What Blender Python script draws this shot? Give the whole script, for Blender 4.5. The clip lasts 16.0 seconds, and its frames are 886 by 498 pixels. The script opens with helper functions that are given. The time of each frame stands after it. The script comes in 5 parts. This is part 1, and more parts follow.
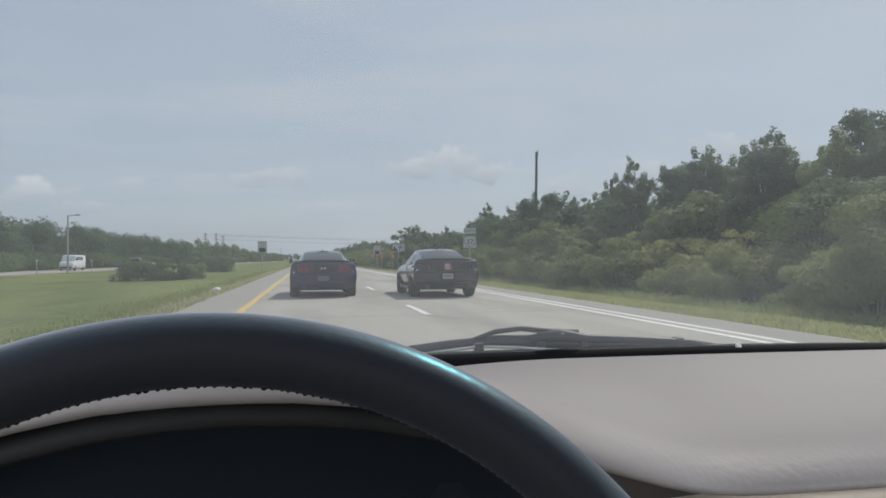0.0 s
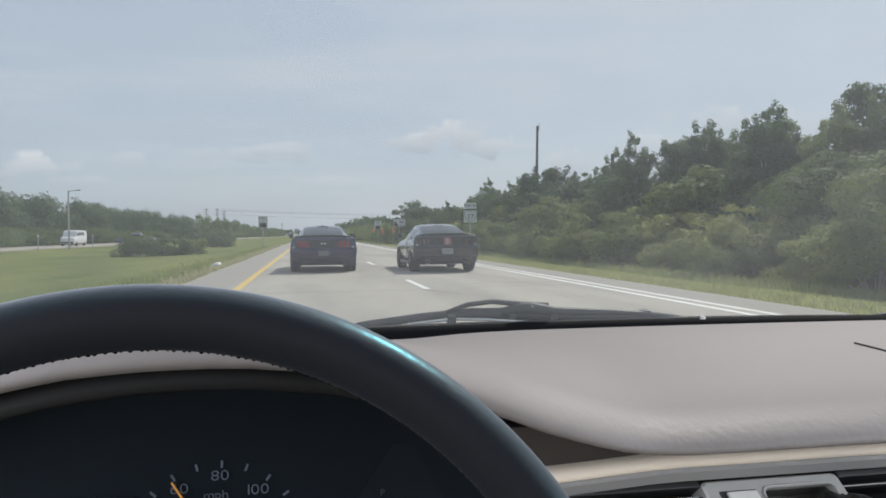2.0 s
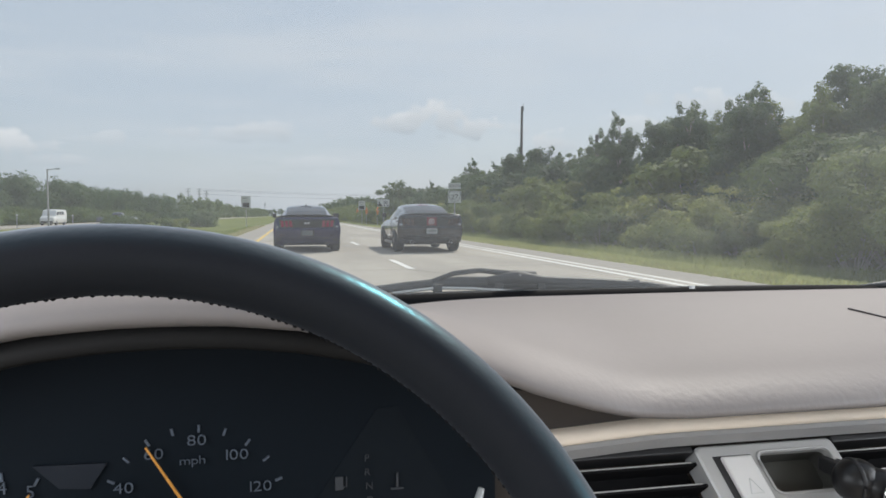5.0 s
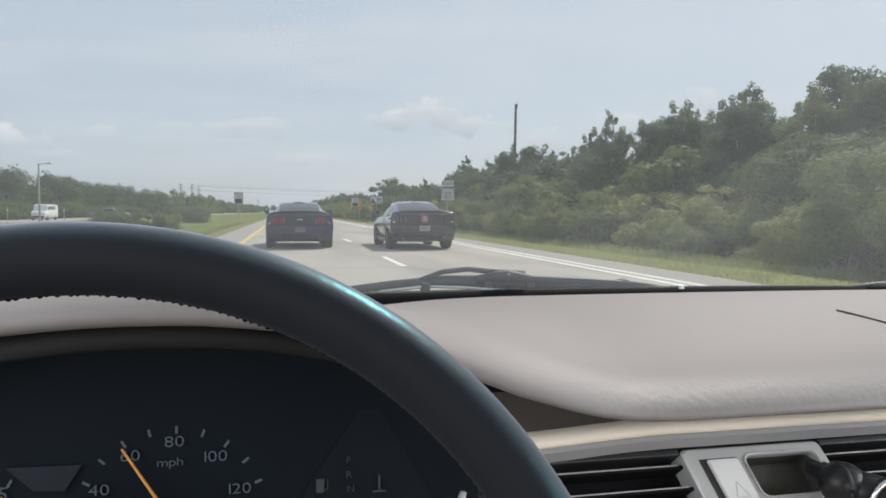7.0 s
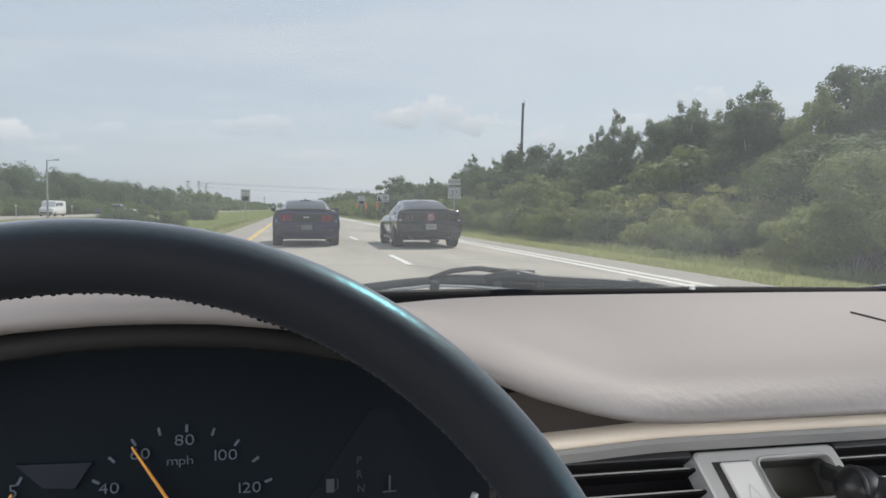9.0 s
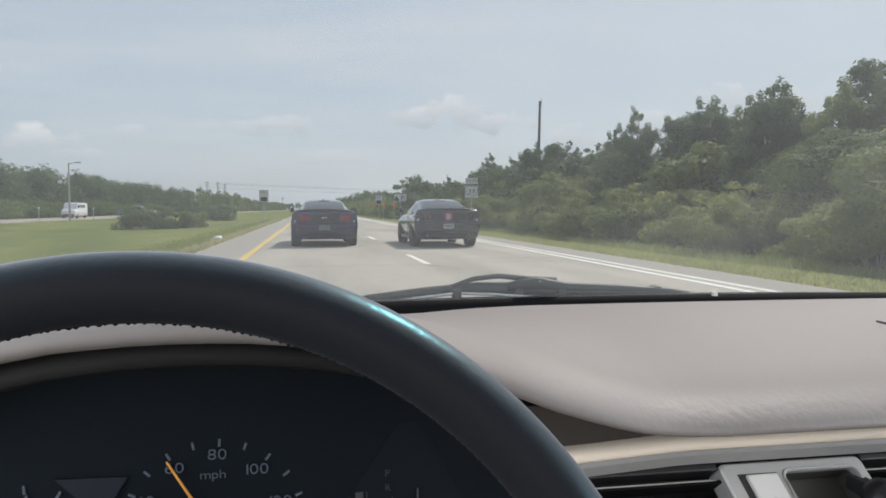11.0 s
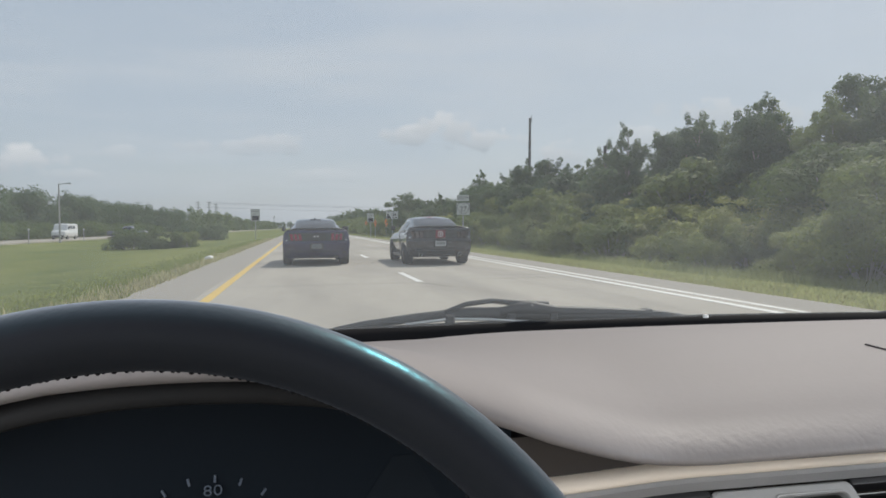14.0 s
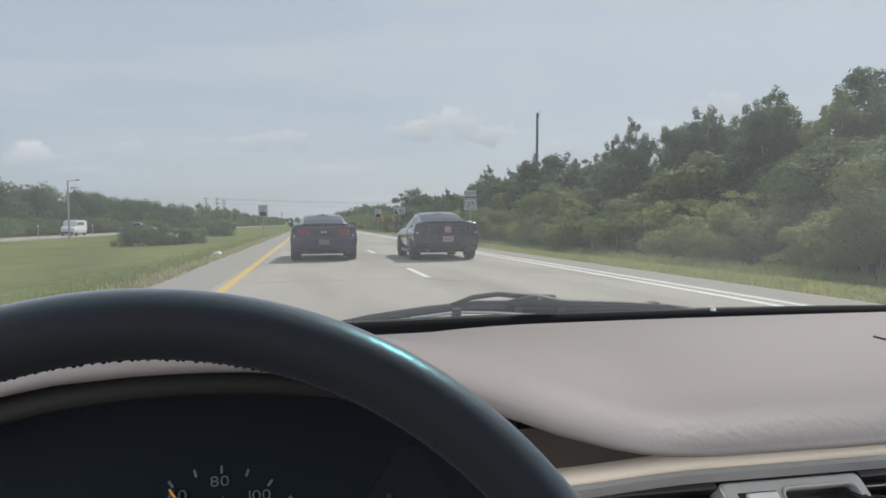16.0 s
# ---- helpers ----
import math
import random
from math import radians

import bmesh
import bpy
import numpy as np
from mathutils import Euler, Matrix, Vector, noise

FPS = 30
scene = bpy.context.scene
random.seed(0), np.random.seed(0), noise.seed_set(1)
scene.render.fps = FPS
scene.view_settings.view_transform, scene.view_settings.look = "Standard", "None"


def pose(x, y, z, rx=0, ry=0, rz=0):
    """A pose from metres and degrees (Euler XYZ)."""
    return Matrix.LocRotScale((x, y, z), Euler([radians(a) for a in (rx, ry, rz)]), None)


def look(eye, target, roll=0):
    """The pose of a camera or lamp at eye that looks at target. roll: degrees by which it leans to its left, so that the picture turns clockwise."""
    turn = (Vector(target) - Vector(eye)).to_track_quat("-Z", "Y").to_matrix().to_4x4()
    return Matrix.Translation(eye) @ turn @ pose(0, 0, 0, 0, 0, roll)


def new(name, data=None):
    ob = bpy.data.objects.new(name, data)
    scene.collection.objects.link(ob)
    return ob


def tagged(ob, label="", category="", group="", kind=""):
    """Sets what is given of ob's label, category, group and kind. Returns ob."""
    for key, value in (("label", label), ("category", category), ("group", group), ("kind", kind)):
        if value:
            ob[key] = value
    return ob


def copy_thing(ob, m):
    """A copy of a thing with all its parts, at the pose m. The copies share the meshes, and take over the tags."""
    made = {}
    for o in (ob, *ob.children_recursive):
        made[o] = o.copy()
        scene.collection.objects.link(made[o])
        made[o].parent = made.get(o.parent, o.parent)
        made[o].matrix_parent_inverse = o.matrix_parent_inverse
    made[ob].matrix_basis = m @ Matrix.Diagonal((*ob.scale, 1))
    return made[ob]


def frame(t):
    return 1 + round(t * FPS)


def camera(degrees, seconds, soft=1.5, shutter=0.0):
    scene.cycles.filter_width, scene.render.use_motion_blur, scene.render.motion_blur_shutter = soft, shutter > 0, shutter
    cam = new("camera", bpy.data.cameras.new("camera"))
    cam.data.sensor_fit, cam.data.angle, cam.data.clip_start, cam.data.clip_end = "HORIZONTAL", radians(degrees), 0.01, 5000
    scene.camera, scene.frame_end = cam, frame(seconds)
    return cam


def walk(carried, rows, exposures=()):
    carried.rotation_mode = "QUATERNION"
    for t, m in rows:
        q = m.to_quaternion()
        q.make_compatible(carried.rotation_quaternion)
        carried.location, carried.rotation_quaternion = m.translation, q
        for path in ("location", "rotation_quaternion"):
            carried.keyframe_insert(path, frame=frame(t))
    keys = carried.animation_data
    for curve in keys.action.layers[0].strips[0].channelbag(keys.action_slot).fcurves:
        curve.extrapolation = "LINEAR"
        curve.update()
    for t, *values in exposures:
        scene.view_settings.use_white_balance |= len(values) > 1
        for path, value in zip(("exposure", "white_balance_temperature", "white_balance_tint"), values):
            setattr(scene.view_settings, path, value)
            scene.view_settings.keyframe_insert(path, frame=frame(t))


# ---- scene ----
# The place is the cabin of a moving car and what surrounds it: x to the right, y ahead along the road, the road at z = 0.
PATH = [  # seconds, eye, turn to the left, tilt up, lean
    (0.0, -0.0322, 0.0166, 1.0877, -10.35, 0.79, -0.36),
    (0.5, -0.0100, -0.0031, 1.0954, -10.04, -0.27, -0.57),
    (1.0, -0.0001, -0.0233, 1.0959, -10.16, -0.65, -0.42),
    (1.5, 0.0013, -0.0237, 1.0901, -9.95, -1.05, -0.72),
    (2.0, -0.0013, -0.0234, 1.0884, -10.25, -1.15, -0.43),
    (2.5, 0.0019, -0.0175, 1.0783, -10.55, -1.64, -0.74),
    (3.0, 0.0016, -0.0143, 1.0720, -10.67, -2.28, -0.82),
    (3.5, 0.0024, -0.0168, 1.0731, -10.35, -2.36, -0.58),
    (4.0, -0.0001, -0.0033, 1.0688, -11.06, -2.55, -0.17),
    (5.2, 0.0006, 0.0005, 1.0703, -11.52, -2.66, -0.29),
    (6.5, 0.0013, 0.0046, 1.0720, -12.03, -2.78, -0.42),
    (7.0, 0.0085, 0.0075, 1.0708, -12.01, -2.85, 0.14),
    (7.5, 0.0029, 0.0045, 1.0681, -12.13, -2.95, 0.10),
    (8.0, -0.0013, 0.0152, 1.0648, -11.21, -2.96, 0.00),
    (8.5, 0.0029, 0.0061, 1.0730, -11.44, -2.87, 0.54),
    (9.0, 0.0050, 0.0126, 1.0710, -11.54, -2.97, 0.47),
    (10.2, -0.0003, 0.0100, 1.0779, -10.80, -3.01, 0.24),
    (11.5, -0.0061, 0.0072, 1.0853, -9.99, -3.06, -0.01),
    (12.0, -0.0166, 0.0133, 1.0826, -10.19, -2.77, 0.45),
    (12.5, -0.0104, 0.0043, 1.0959, -9.73, -2.83, 0.52),
    (13.0, -0.0062, 0.0004, 1.0909, -9.87, -1.84, 0.01),
    (13.5, 0.0007, 0.0009, 1.0934, -10.22, -1.85, -0.20),
    (14.0, -0.0036, 0.0023, 1.0960, -10.80, -1.75, -0.59),
    (14.5, -0.0056, 0.0050, 1.0944, -10.78, -1.98, -0.53),
    (15.0, -0.0006, 0.0063, 1.0856, -10.29, -2.13, -0.52),
    (15.5, -0.0030, 0.0065, 1.0896, -10.71, -2.04, -0.43),
    (16.0, -0.0021, 0.0022, 1.0930, -10.22, -2.09, -0.74),
]


def aim(x, y, z, yaw, pitch, roll):
    a, b = radians(yaw), radians(pitch)
    return look((x, y, z), (x - math.sin(a) * math.cos(b), y + math.cos(a) * math.cos(b), z + math.sin(b)), roll)


cam = camera(61.73, 16.0, soft=1.65)
walk(cam, [(t, aim(*p)) for t, *p in PATH], exposures=[(0.0, -0.16, 6290, 10), (1.5, -0.02, 6370, 10), (3.0, 0.05, 6350, 10), (4.5, 0.11, 6450, 10), (6.3, 0.19, 6500, 10), (9.2, 0.19, 6500, 10),
                                                       (11.3, 0.10, 6540, 10), (12.5, 0.05, 6540, 10), (13.5, -0.02, 6500, 10), (16.0, -0.01, 6460, 10)])

# ---- world and sun ----
SUN_WAY = Vector((0.48, 0.53, 0.70)).normalized()
world = bpy.data.worlds.new("sky")
scene.world = world
world.use_nodes = True
wt = world.node_tree
wt.nodes.clear()


def wn(kind, **values):
    n = wt.nodes.new(kind)
    for k, v in values.items():
        n.inputs[k].default_value = v
    return n


def wmath(op, a, b=None, clamp=False):
    n = wt.nodes.new("ShaderNodeMath")
    n.operation, n.use_clamp = op, clamp
    for i, v in enumerate((a, b)):
        if v is None:
            continue
        if isinstance(v, (int, float)):
            n.inputs[i].default_value = v
        else:
            wt.links.new(v, n.inputs[i])
    return n.outputs[0]


w_out, w_bg = wn("ShaderNodeOutputWorld"), wn("ShaderNodeBackground", Strength=0.095)
w_sky = wn("ShaderNodeTexSky")
w_sky.sky_type, w_sky.sun_disc = "NISHITA", False
w_sky.sun_elevation = math.asin(SUN_WAY.z)
w_sky.sun_rotation = math.atan2(SUN_WAY.x, SUN_WAY.y)
w_sky.air_density, w_sky.dust_density, w_sky.ozone_density = 1.0, 2.0, 1.0
w_co = wn("ShaderNodeTexCoord")
w_sep = wn("ShaderNodeSeparateXYZ")
wt.links.new(w_co.outputs["Generated"], w_sep.inputs[0])
# directions as slopes: u across and v up for what lies ahead
ahead = wmath("MAXIMUM", w_sep.outputs["Y"], 0.02)
slope_u = wmath("DIVIDE", w_sep.outputs["X"], ahead)
slope_v = wmath("DIVIDE", w_sep.outputs["Z"], ahead)


def w_noise(scale, stretch, detail, lo, hi, shift=0.0):
    m = wn("ShaderNodeMapping")
    m.inputs["Scale"].default_value = stretch
    m.inputs["Location"].default_value = (shift, shift * 0.7, shift * 0.3)
    wt.links.new(w_co.outputs["Generated"], m.inputs[0])
    n = wn("ShaderNodeTexNoise", Scale=scale, Detail=detail, Roughness=0.58)
    wt.links.new(m.outputs[0], n.inputs["Vector"])
    r = wn("ShaderNodeMapRange")
    r.inputs["From Min"].default_value, r.inputs["From Max"].default_value = lo, hi
    r.interpolation_type = "SMOOTHSTEP"
    wt.links.new(n.outputs["Fac"], r.inputs["Value"])
    return r.outputs[0]


def w_mix(fac, a, b):
    n = wt.nodes.new("ShaderNodeMix")
    n.data_type = "RGBA"
    for sock, v in ((n.inputs["Factor"], fac), (n.inputs["A"], a), (n.inputs["B"], b)):
        if isinstance(v, (int, float)):
            sock.default_value = v
        elif isinstance(v, tuple):
            sock.default_value = v
        else:
            wt.links.new(v, sock)
    return n.outputs["Result"]


veil = w_noise(1.6, (1.0, 1.0, 3.5), 5.0, 0.28, 0.72)
streak = w_noise(3.0, (0.7, 0.7, 5.0), 6.0, 0.42, 0.75, 3.1)
sky_col = w_mix(wmath("ADD", wmath("MULTIPLY", veil, 0.30), 0.55), w_sky.outputs[0], (4.8, 5.55, 6.48, 1))
sky_col = w_mix(wmath("MULTIPLY", streak, 0.60), sky_col, (6.1, 6.5, 7.0, 1))
# cumulus heaps low over the horizon, where they stand: u, v, half-width, half-height, strength
wisp = w_noise(30.0, (1.0, 1.0, 1.3), 8.0, 0.28, 0.72, 1.7)
for cu, cv, hw, hh, k in ((0.150, 0.124, 0.045, 0.016, 0.85), (0.205, 0.132, 0.050, 0.026, 0.9), (0.255, 0.119, 0.045, 0.017, 0.8), (0.365, 0.100, 0.034, 0.022, 0.8),
                          (-0.34, 0.086, 0.06, 0.020, 0.9), (-0.06, 0.106, 0.11, 0.011, 0.45), (-0.03, 0.113, 0.05, 0.011, 0.5), (0.65, 0.158, 0.14, 0.030, 0.6), (0.48, 0.124, 0.06, 0.018, 0.5),
                          (-0.235, 0.097, 0.04, 0.012, 0.4), (-0.30, 0.070, 0.05, 0.010, 0.4), (0.03, 0.068, 0.05, 0.010, 0.3), (0.30, 0.118, 0.03, 0.010, 0.4)):
    du = wmath("DIVIDE", wmath("SUBTRACT", slope_u, cu), hw)
    dv = wmath("DIVIDE", wmath("SUBTRACT", slope_v, cv), hh)
    r2 = wmath("ADD", wmath("MULTIPLY", du, du), wmath("MULTIPLY", dv, dv))
    body = wmath("SUBTRACT", 1.0, wmath("MULTIPLY", r2, 0.6), clamp=True)
    puff = wmath("SUBTRACT", wmath("ADD", wmath("MULTIPLY", body, 1.5), wmath("MULTIPLY", wisp, 1.4)), 1.45)
    fac = wmath("MULTIPLY", wmath("MULTIPLY", puff, 2.0, clamp=True), k, clamp=True)
    # grey undersides, bright heads
    head = wmath("ADD", wmath("MULTIPLY", dv, 0.5), 0.55, clamp=True)
    sky_col = w_mix(fac, sky_col, w_mix(head, (4.1, 4.6, 5.25, 1), (7.1, 7.35, 7.6, 1)))
wt.links.new(sky_col, w_bg.inputs["Color"])
wt.links.new(w_bg.outputs[0], w_out.inputs[0])

sun = new("sun", bpy.data.lights.new("sun", "SUN"))
sun.data.energy, sun.data.angle, sun.data.color = 3.2, radians(0.6), (1.0, 0.95, 0.86)
sun.matrix_world = look(SUN_WAY * 50, (0, 0, 0))


def window_fill(name, m, width, height, power):
    """A lamp added in a cabin window's opening to boost the skylight on the dash."""
    lamp = bpy.data.lights.new(name, "AREA")
    lamp.shape, lamp.size, lamp.size_y, lamp.energy, lamp.color = "RECTANGLE", width, height, power, (0.90, 0.95, 1.0)
    ob = new(name, lamp)
    ob.matrix_world = m


window_fill("left_window_light", look((-0.56, 0.15, 1.15), (0.4, 0.35, 0.95)), 0.85, 0.40, 5.0)
window_fill("right_window_light", look((1.24, 0.15, 1.15), (0.3, 0.35, 0.95)), 0.85, 0.40, 6.6)
window_fill("rear_window_light", look((0.34, -1.64, 1.17), (0.34, 0.5, 0.98)), 1.30, 0.40, 8.6)

# ---- materials ----
def material(name, base, rough=0.6, metal=0.0, var=0.15, scale=8.0, fine=60.0, bump=0.0, bump_scale=80.0, coat=0.0, tint=None,
             tint_scale=0.6, tint_cut=(0.45, 0.65), per_piece=0.0, spec=0.5, stretch=(1, 1, 1)):
    m = bpy.data.materials.new(name)
    m.use_nodes = True
    nt = m.node_tree
    p = nt.nodes["Principled BSDF"]
    p.inputs["Roughness"].default_value, p.inputs["Metallic"].default_value = rough, metal
    p.inputs["Coat Weight"].default_value, p.inputs["Specular IOR Level"].default_value = coat, spec
    p.inputs["Coat Roughness"].default_value = 0.06
    co = nt.nodes.new("ShaderNodeTexCoord")
    mp = nt.nodes.new("ShaderNodeMapping")
    mp.inputs["Scale"].default_value = stretch
    nt.links.new(co.outputs["Object"], mp.inputs[0])

    def noise_fac(s, detail=4.0):
        n = nt.nodes.new("ShaderNodeTexNoise")
        n.inputs["Scale"].default_value, n.inputs["Detail"].default_value = s, detail
        nt.links.new(mp.outputs[0], n.inputs["Vector"])
        return n.outputs["Fac"]

    def mixed(fac, a, b, kind="MIX"):
        n = nt.nodes.new("ShaderNodeMix")
        n.data_type, n.blend_type = "RGBA", kind
        for sock, v in ((n.inputs["Factor"], fac), (n.inputs["A"], a), (n.inputs["B"], b)):
            if isinstance(v, (int, float, tuple)):
                sock.default_value = v
            else:
                nt.links.new(v, sock)
        return n.outputs["Result"]

    lo, hi = (tuple(c * (1 + s * var) for c in base) + (1,) for s in (-1, 1))
    col = mixed(noise_fac(scale), lo, hi)
    col = mixed(0.5, col, mixed(noise_fac(fine, 2.0), lo, hi))
    if tint:
        r = nt.nodes.new("ShaderNodeMapRange")
        r.inputs["From Min"].default_value, r.inputs["From Max"].default_value = tint_cut
        nt.links.new(noise_fac(tint_scale, 5.0), r.inputs["Value"])
        col = mixed(r.outputs[0], col, tuple(tint) + (1,))
    if per_piece:
        g = nt.nodes.new("ShaderNodeNewGeometry")
        v = nt.nodes.new("ShaderNodeMapRange")
        v.inputs["To Min"].default_value, v.inputs["To Max"].default_value = 1 - per_piece, 1 + per_piece
        nt.links.new(g.outputs["Random Per Island"], v.inputs["Value"])
        h = nt.nodes.new("ShaderNodeHueSaturation")
        nt.links.new(col, h.inputs["Color"])
        nt.links.new(v.outputs[0], h.inputs["Value"])
        col = h.outputs["Color"]
    nt.links.new(col, p.inputs["Base Color"])
    if bump:
        b = nt.nodes.new("ShaderNodeBump")
        b.inputs["Strength"].default_value, b.inputs["Distance"].default_value = min(1.0, bump), 0.01 * max(1.0, bump)
        nt.links.new(noise_fac(bump_scale, 3.0), b.inputs["Height"])
        nt.links.new(b.outputs[0], p.inputs["Normal"])
    return m


def leaf_material(name, base, spread=0.45, through_light=0.42):
    m = material(name, base, rough=0.6, var=0.30, scale=0.45, fine=1.6, per_piece=spread, spec=0.15)
    nt = m.node_tree
    p = nt.nodes["Principled BSDF"]
    # every plant a little lighter or darker, fresher or drier than the next
    info, lift, hue = nt.nodes.new("ShaderNodeObjectInfo"), nt.nodes.new("ShaderNodeMapRange"), nt.nodes.new("ShaderNodeHueSaturation")
    lift.inputs["To Min"].default_value, lift.inputs["To Max"].default_value = 0.74, 1.24
    shift = nt.nodes.new("ShaderNodeMapRange")
    shift.inputs["To Min"].default_value, shift.inputs["To Max"].default_value = 0.515, 0.48
    nt.links.new(info.outputs["Random"], lift.inputs["Value"])
    nt.links.new(info.outputs["Random"], shift.inputs["Value"])
    nt.links.new(p.inputs["Base Color"].links[0].from_socket, hue.inputs["Color"])
    nt.links.new(lift.outputs[0], hue.inputs["Value"])
    nt.links.new(shift.outputs[0], hue.inputs["Hue"])
    nt.links.new(hue.outputs["Color"], p.inputs["Base Color"])
    tr = nt.nodes.new("ShaderNodeBsdfTranslucent")
    mx = nt.nodes.new("ShaderNodeMixShader")
    mx.inputs[0].default_value = through_light
    nt.links.new(p.inputs["Base Color"].links[0].from_socket, tr.inputs["Color"])
    nt.links.new(p.outputs[0], mx.inputs[1])
    nt.links.new(tr.outputs[0], mx.inputs[2])
    nt.links.new(mx.outputs[0], nt.nodes["Material Output"].inputs["Surface"])
    return m


def glow_material(name, colour, strength):
    m = bpy.data.materials.new(name)
    m.use_nodes = True
    p = m.node_tree.nodes["Principled BSDF"]
    p.inputs["Base Color"].default_value = tuple(colour) + (1,)
    p.inputs["Emission Color"].default_value, p.inputs["Emission Strength"].default_value = tuple(colour) + (1,), strength
    p.inputs["Roughness"].default_value = 0.5
    return m


def dusty_hazy_glass(name, film, dust):
    """Clear glass with a thin, uneven film of dust that also imitates haze."""
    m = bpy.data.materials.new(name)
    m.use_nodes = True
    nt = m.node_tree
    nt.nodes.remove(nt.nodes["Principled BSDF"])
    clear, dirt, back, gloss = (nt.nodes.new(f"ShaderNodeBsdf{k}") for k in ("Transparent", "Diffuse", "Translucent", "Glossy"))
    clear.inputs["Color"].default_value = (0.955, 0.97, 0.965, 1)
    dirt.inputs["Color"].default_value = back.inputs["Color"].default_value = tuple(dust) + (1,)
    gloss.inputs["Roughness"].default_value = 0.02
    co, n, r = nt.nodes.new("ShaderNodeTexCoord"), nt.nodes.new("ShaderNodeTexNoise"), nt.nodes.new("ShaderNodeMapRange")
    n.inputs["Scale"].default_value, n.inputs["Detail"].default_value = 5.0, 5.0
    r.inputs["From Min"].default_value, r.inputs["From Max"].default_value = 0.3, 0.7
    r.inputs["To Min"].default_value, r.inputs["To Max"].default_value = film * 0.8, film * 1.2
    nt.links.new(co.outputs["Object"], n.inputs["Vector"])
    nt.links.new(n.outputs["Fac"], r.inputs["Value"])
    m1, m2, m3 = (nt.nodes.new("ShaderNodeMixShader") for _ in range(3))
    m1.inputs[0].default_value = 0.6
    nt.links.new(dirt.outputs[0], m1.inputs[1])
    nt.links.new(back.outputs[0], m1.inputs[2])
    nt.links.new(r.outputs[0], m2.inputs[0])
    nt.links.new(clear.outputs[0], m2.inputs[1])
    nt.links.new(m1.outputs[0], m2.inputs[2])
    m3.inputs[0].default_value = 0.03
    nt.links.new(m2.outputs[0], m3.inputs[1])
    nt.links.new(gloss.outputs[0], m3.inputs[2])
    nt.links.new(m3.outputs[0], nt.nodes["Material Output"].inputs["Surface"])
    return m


CONCRETE = material("pale_worn_road", (0.375, 0.345, 0.295), 0.85, var=0.16, scale=0.9, fine=7.0, bump=0.25, bump_scale=60.0, tint=(0.245, 0.225, 0.195),
                    tint_scale=0.75, tint_cut=(0.42, 0.78), stretch=(1.0, 0.16, 1.0))
SHOULDER = material("grey_shoulder", (0.300, 0.278, 0.243), 0.9, var=0.14, scale=0.7, fine=14.0, bump=0.35, bump_scale=70.0)
YELLOW = material("yellow_road_paint", (0.62, 0.42, 0.10), 0.7, var=0.12, scale=2.0, fine=25.0, tint=(0.38, 0.31, 0.17), tint_scale=3.0, tint_cut=(0.58, 0.75))
WHITE = material("white_road_paint", (0.70, 0.69, 0.66), 0.7, var=0.08, scale=2.0, fine=25.0, tint=(0.42, 0.40, 0.37), tint_scale=3.0, tint_cut=(0.58, 0.78))
GRASS = material("mown_grass", (0.100, 0.128, 0.027), 0.95, var=0.5, scale=0.30, fine=6.0, bump=0.6, bump_scale=25.0, tint=(0.180, 0.195, 0.050),
                 tint_scale=0.22, tint_cut=(0.38, 0.66), spec=0.2, stretch=(1.0, 0.35, 1.0))
BLADE = leaf_material("grass_blade", (0.33, 0.36, 0.12), 0.2, 0.6)
BLADE_PALE = leaf_material("pale_grass_blade", (0.36, 0.385, 0.185), 0.15, 0.55)
DRY = leaf_material("dry_grass_blade", (0.50, 0.46, 0.27), 0.25, 0.6)
LEAF = leaf_material("dark_tree_leaf", (0.138, 0.190, 0.098), 0.12, 0.46)
LEAF_LIGHT = leaf_material("fresh_tree_leaf", (0.180, 0.232, 0.085), 0.12, 0.50)
LEAF_SHRUB = leaf_material("shrub_leaf", (0.285, 0.325, 0.125), 0.10, 0.52)
BARK = material("pale_bark", (0.36, 0.33, 0.28), 0.9, var=0.3, scale=4.0, fine=30.0, bump=0.5, bump_scale=20.0)
POLE_WOOD = material("weathered_pole_wood", (0.10, 0.095, 0.09), 0.9, var=0.25, scale=3.0, fine=40.0, stretch=(4, 4, 0.5))
POLE_CONC = material("pole_concrete", (0.36, 0.36, 0.35), 0.85, var=0.1)
CABLE = material("cable_black", (0.05, 0.05, 0.055), 0.6)
GALV = material("galvanised_steel", (0.42, 0.43, 0.43), 0.5, metal=0.6, var=0.12)
SIGN_WHITE = material("sign_white", (0.62, 0.63, 0.62), 0.5, var=0.05)
SIGN_BLACK = material("sign_black", (0.03, 0.03, 0.03), 0.5)
ORANGE = material("sign_orange", (0.75, 0.22, 0.03), 0.5, var=0.06)

PAD = material("beige_dash_vinyl", (0.215, 0.195, 0.192), 0.68, var=0.035, scale=3.0, fine=120.0, bump=0.02, bump_scale=260.0, spec=0.24,
               tint=(0.208, 0.187, 0.180), tint_scale=2.5)
pt = PAD.node_tree
pp = pt.nodes["Principled BSDF"]
p_co, p_sep, p_lip = (pt.nodes.new(f"ShaderNode{k}") for k in ("TexCoord", "SeparateXYZ", "MapRange"))
p_lip.inputs["From Min"].default_value, p_lip.inputs["From Max"].default_value = 0.540, 0.500
p_lip.interpolation_type = "SMOOTHSTEP"
pt.links.new(p_co.outputs["Object"], p_sep.inputs[0])
pt.links.new(p_sep.outputs["Y"], p_lip.inputs["Value"])
p_side, p_zone = pt.nodes.new("ShaderNodeMapRange"), pt.nodes.new("ShaderNodeMath")  # the creases fade out towards the gauges
p_side.inputs["From Min"].default_value, p_side.inputs["From Max"].default_value = 0.13, 0.27
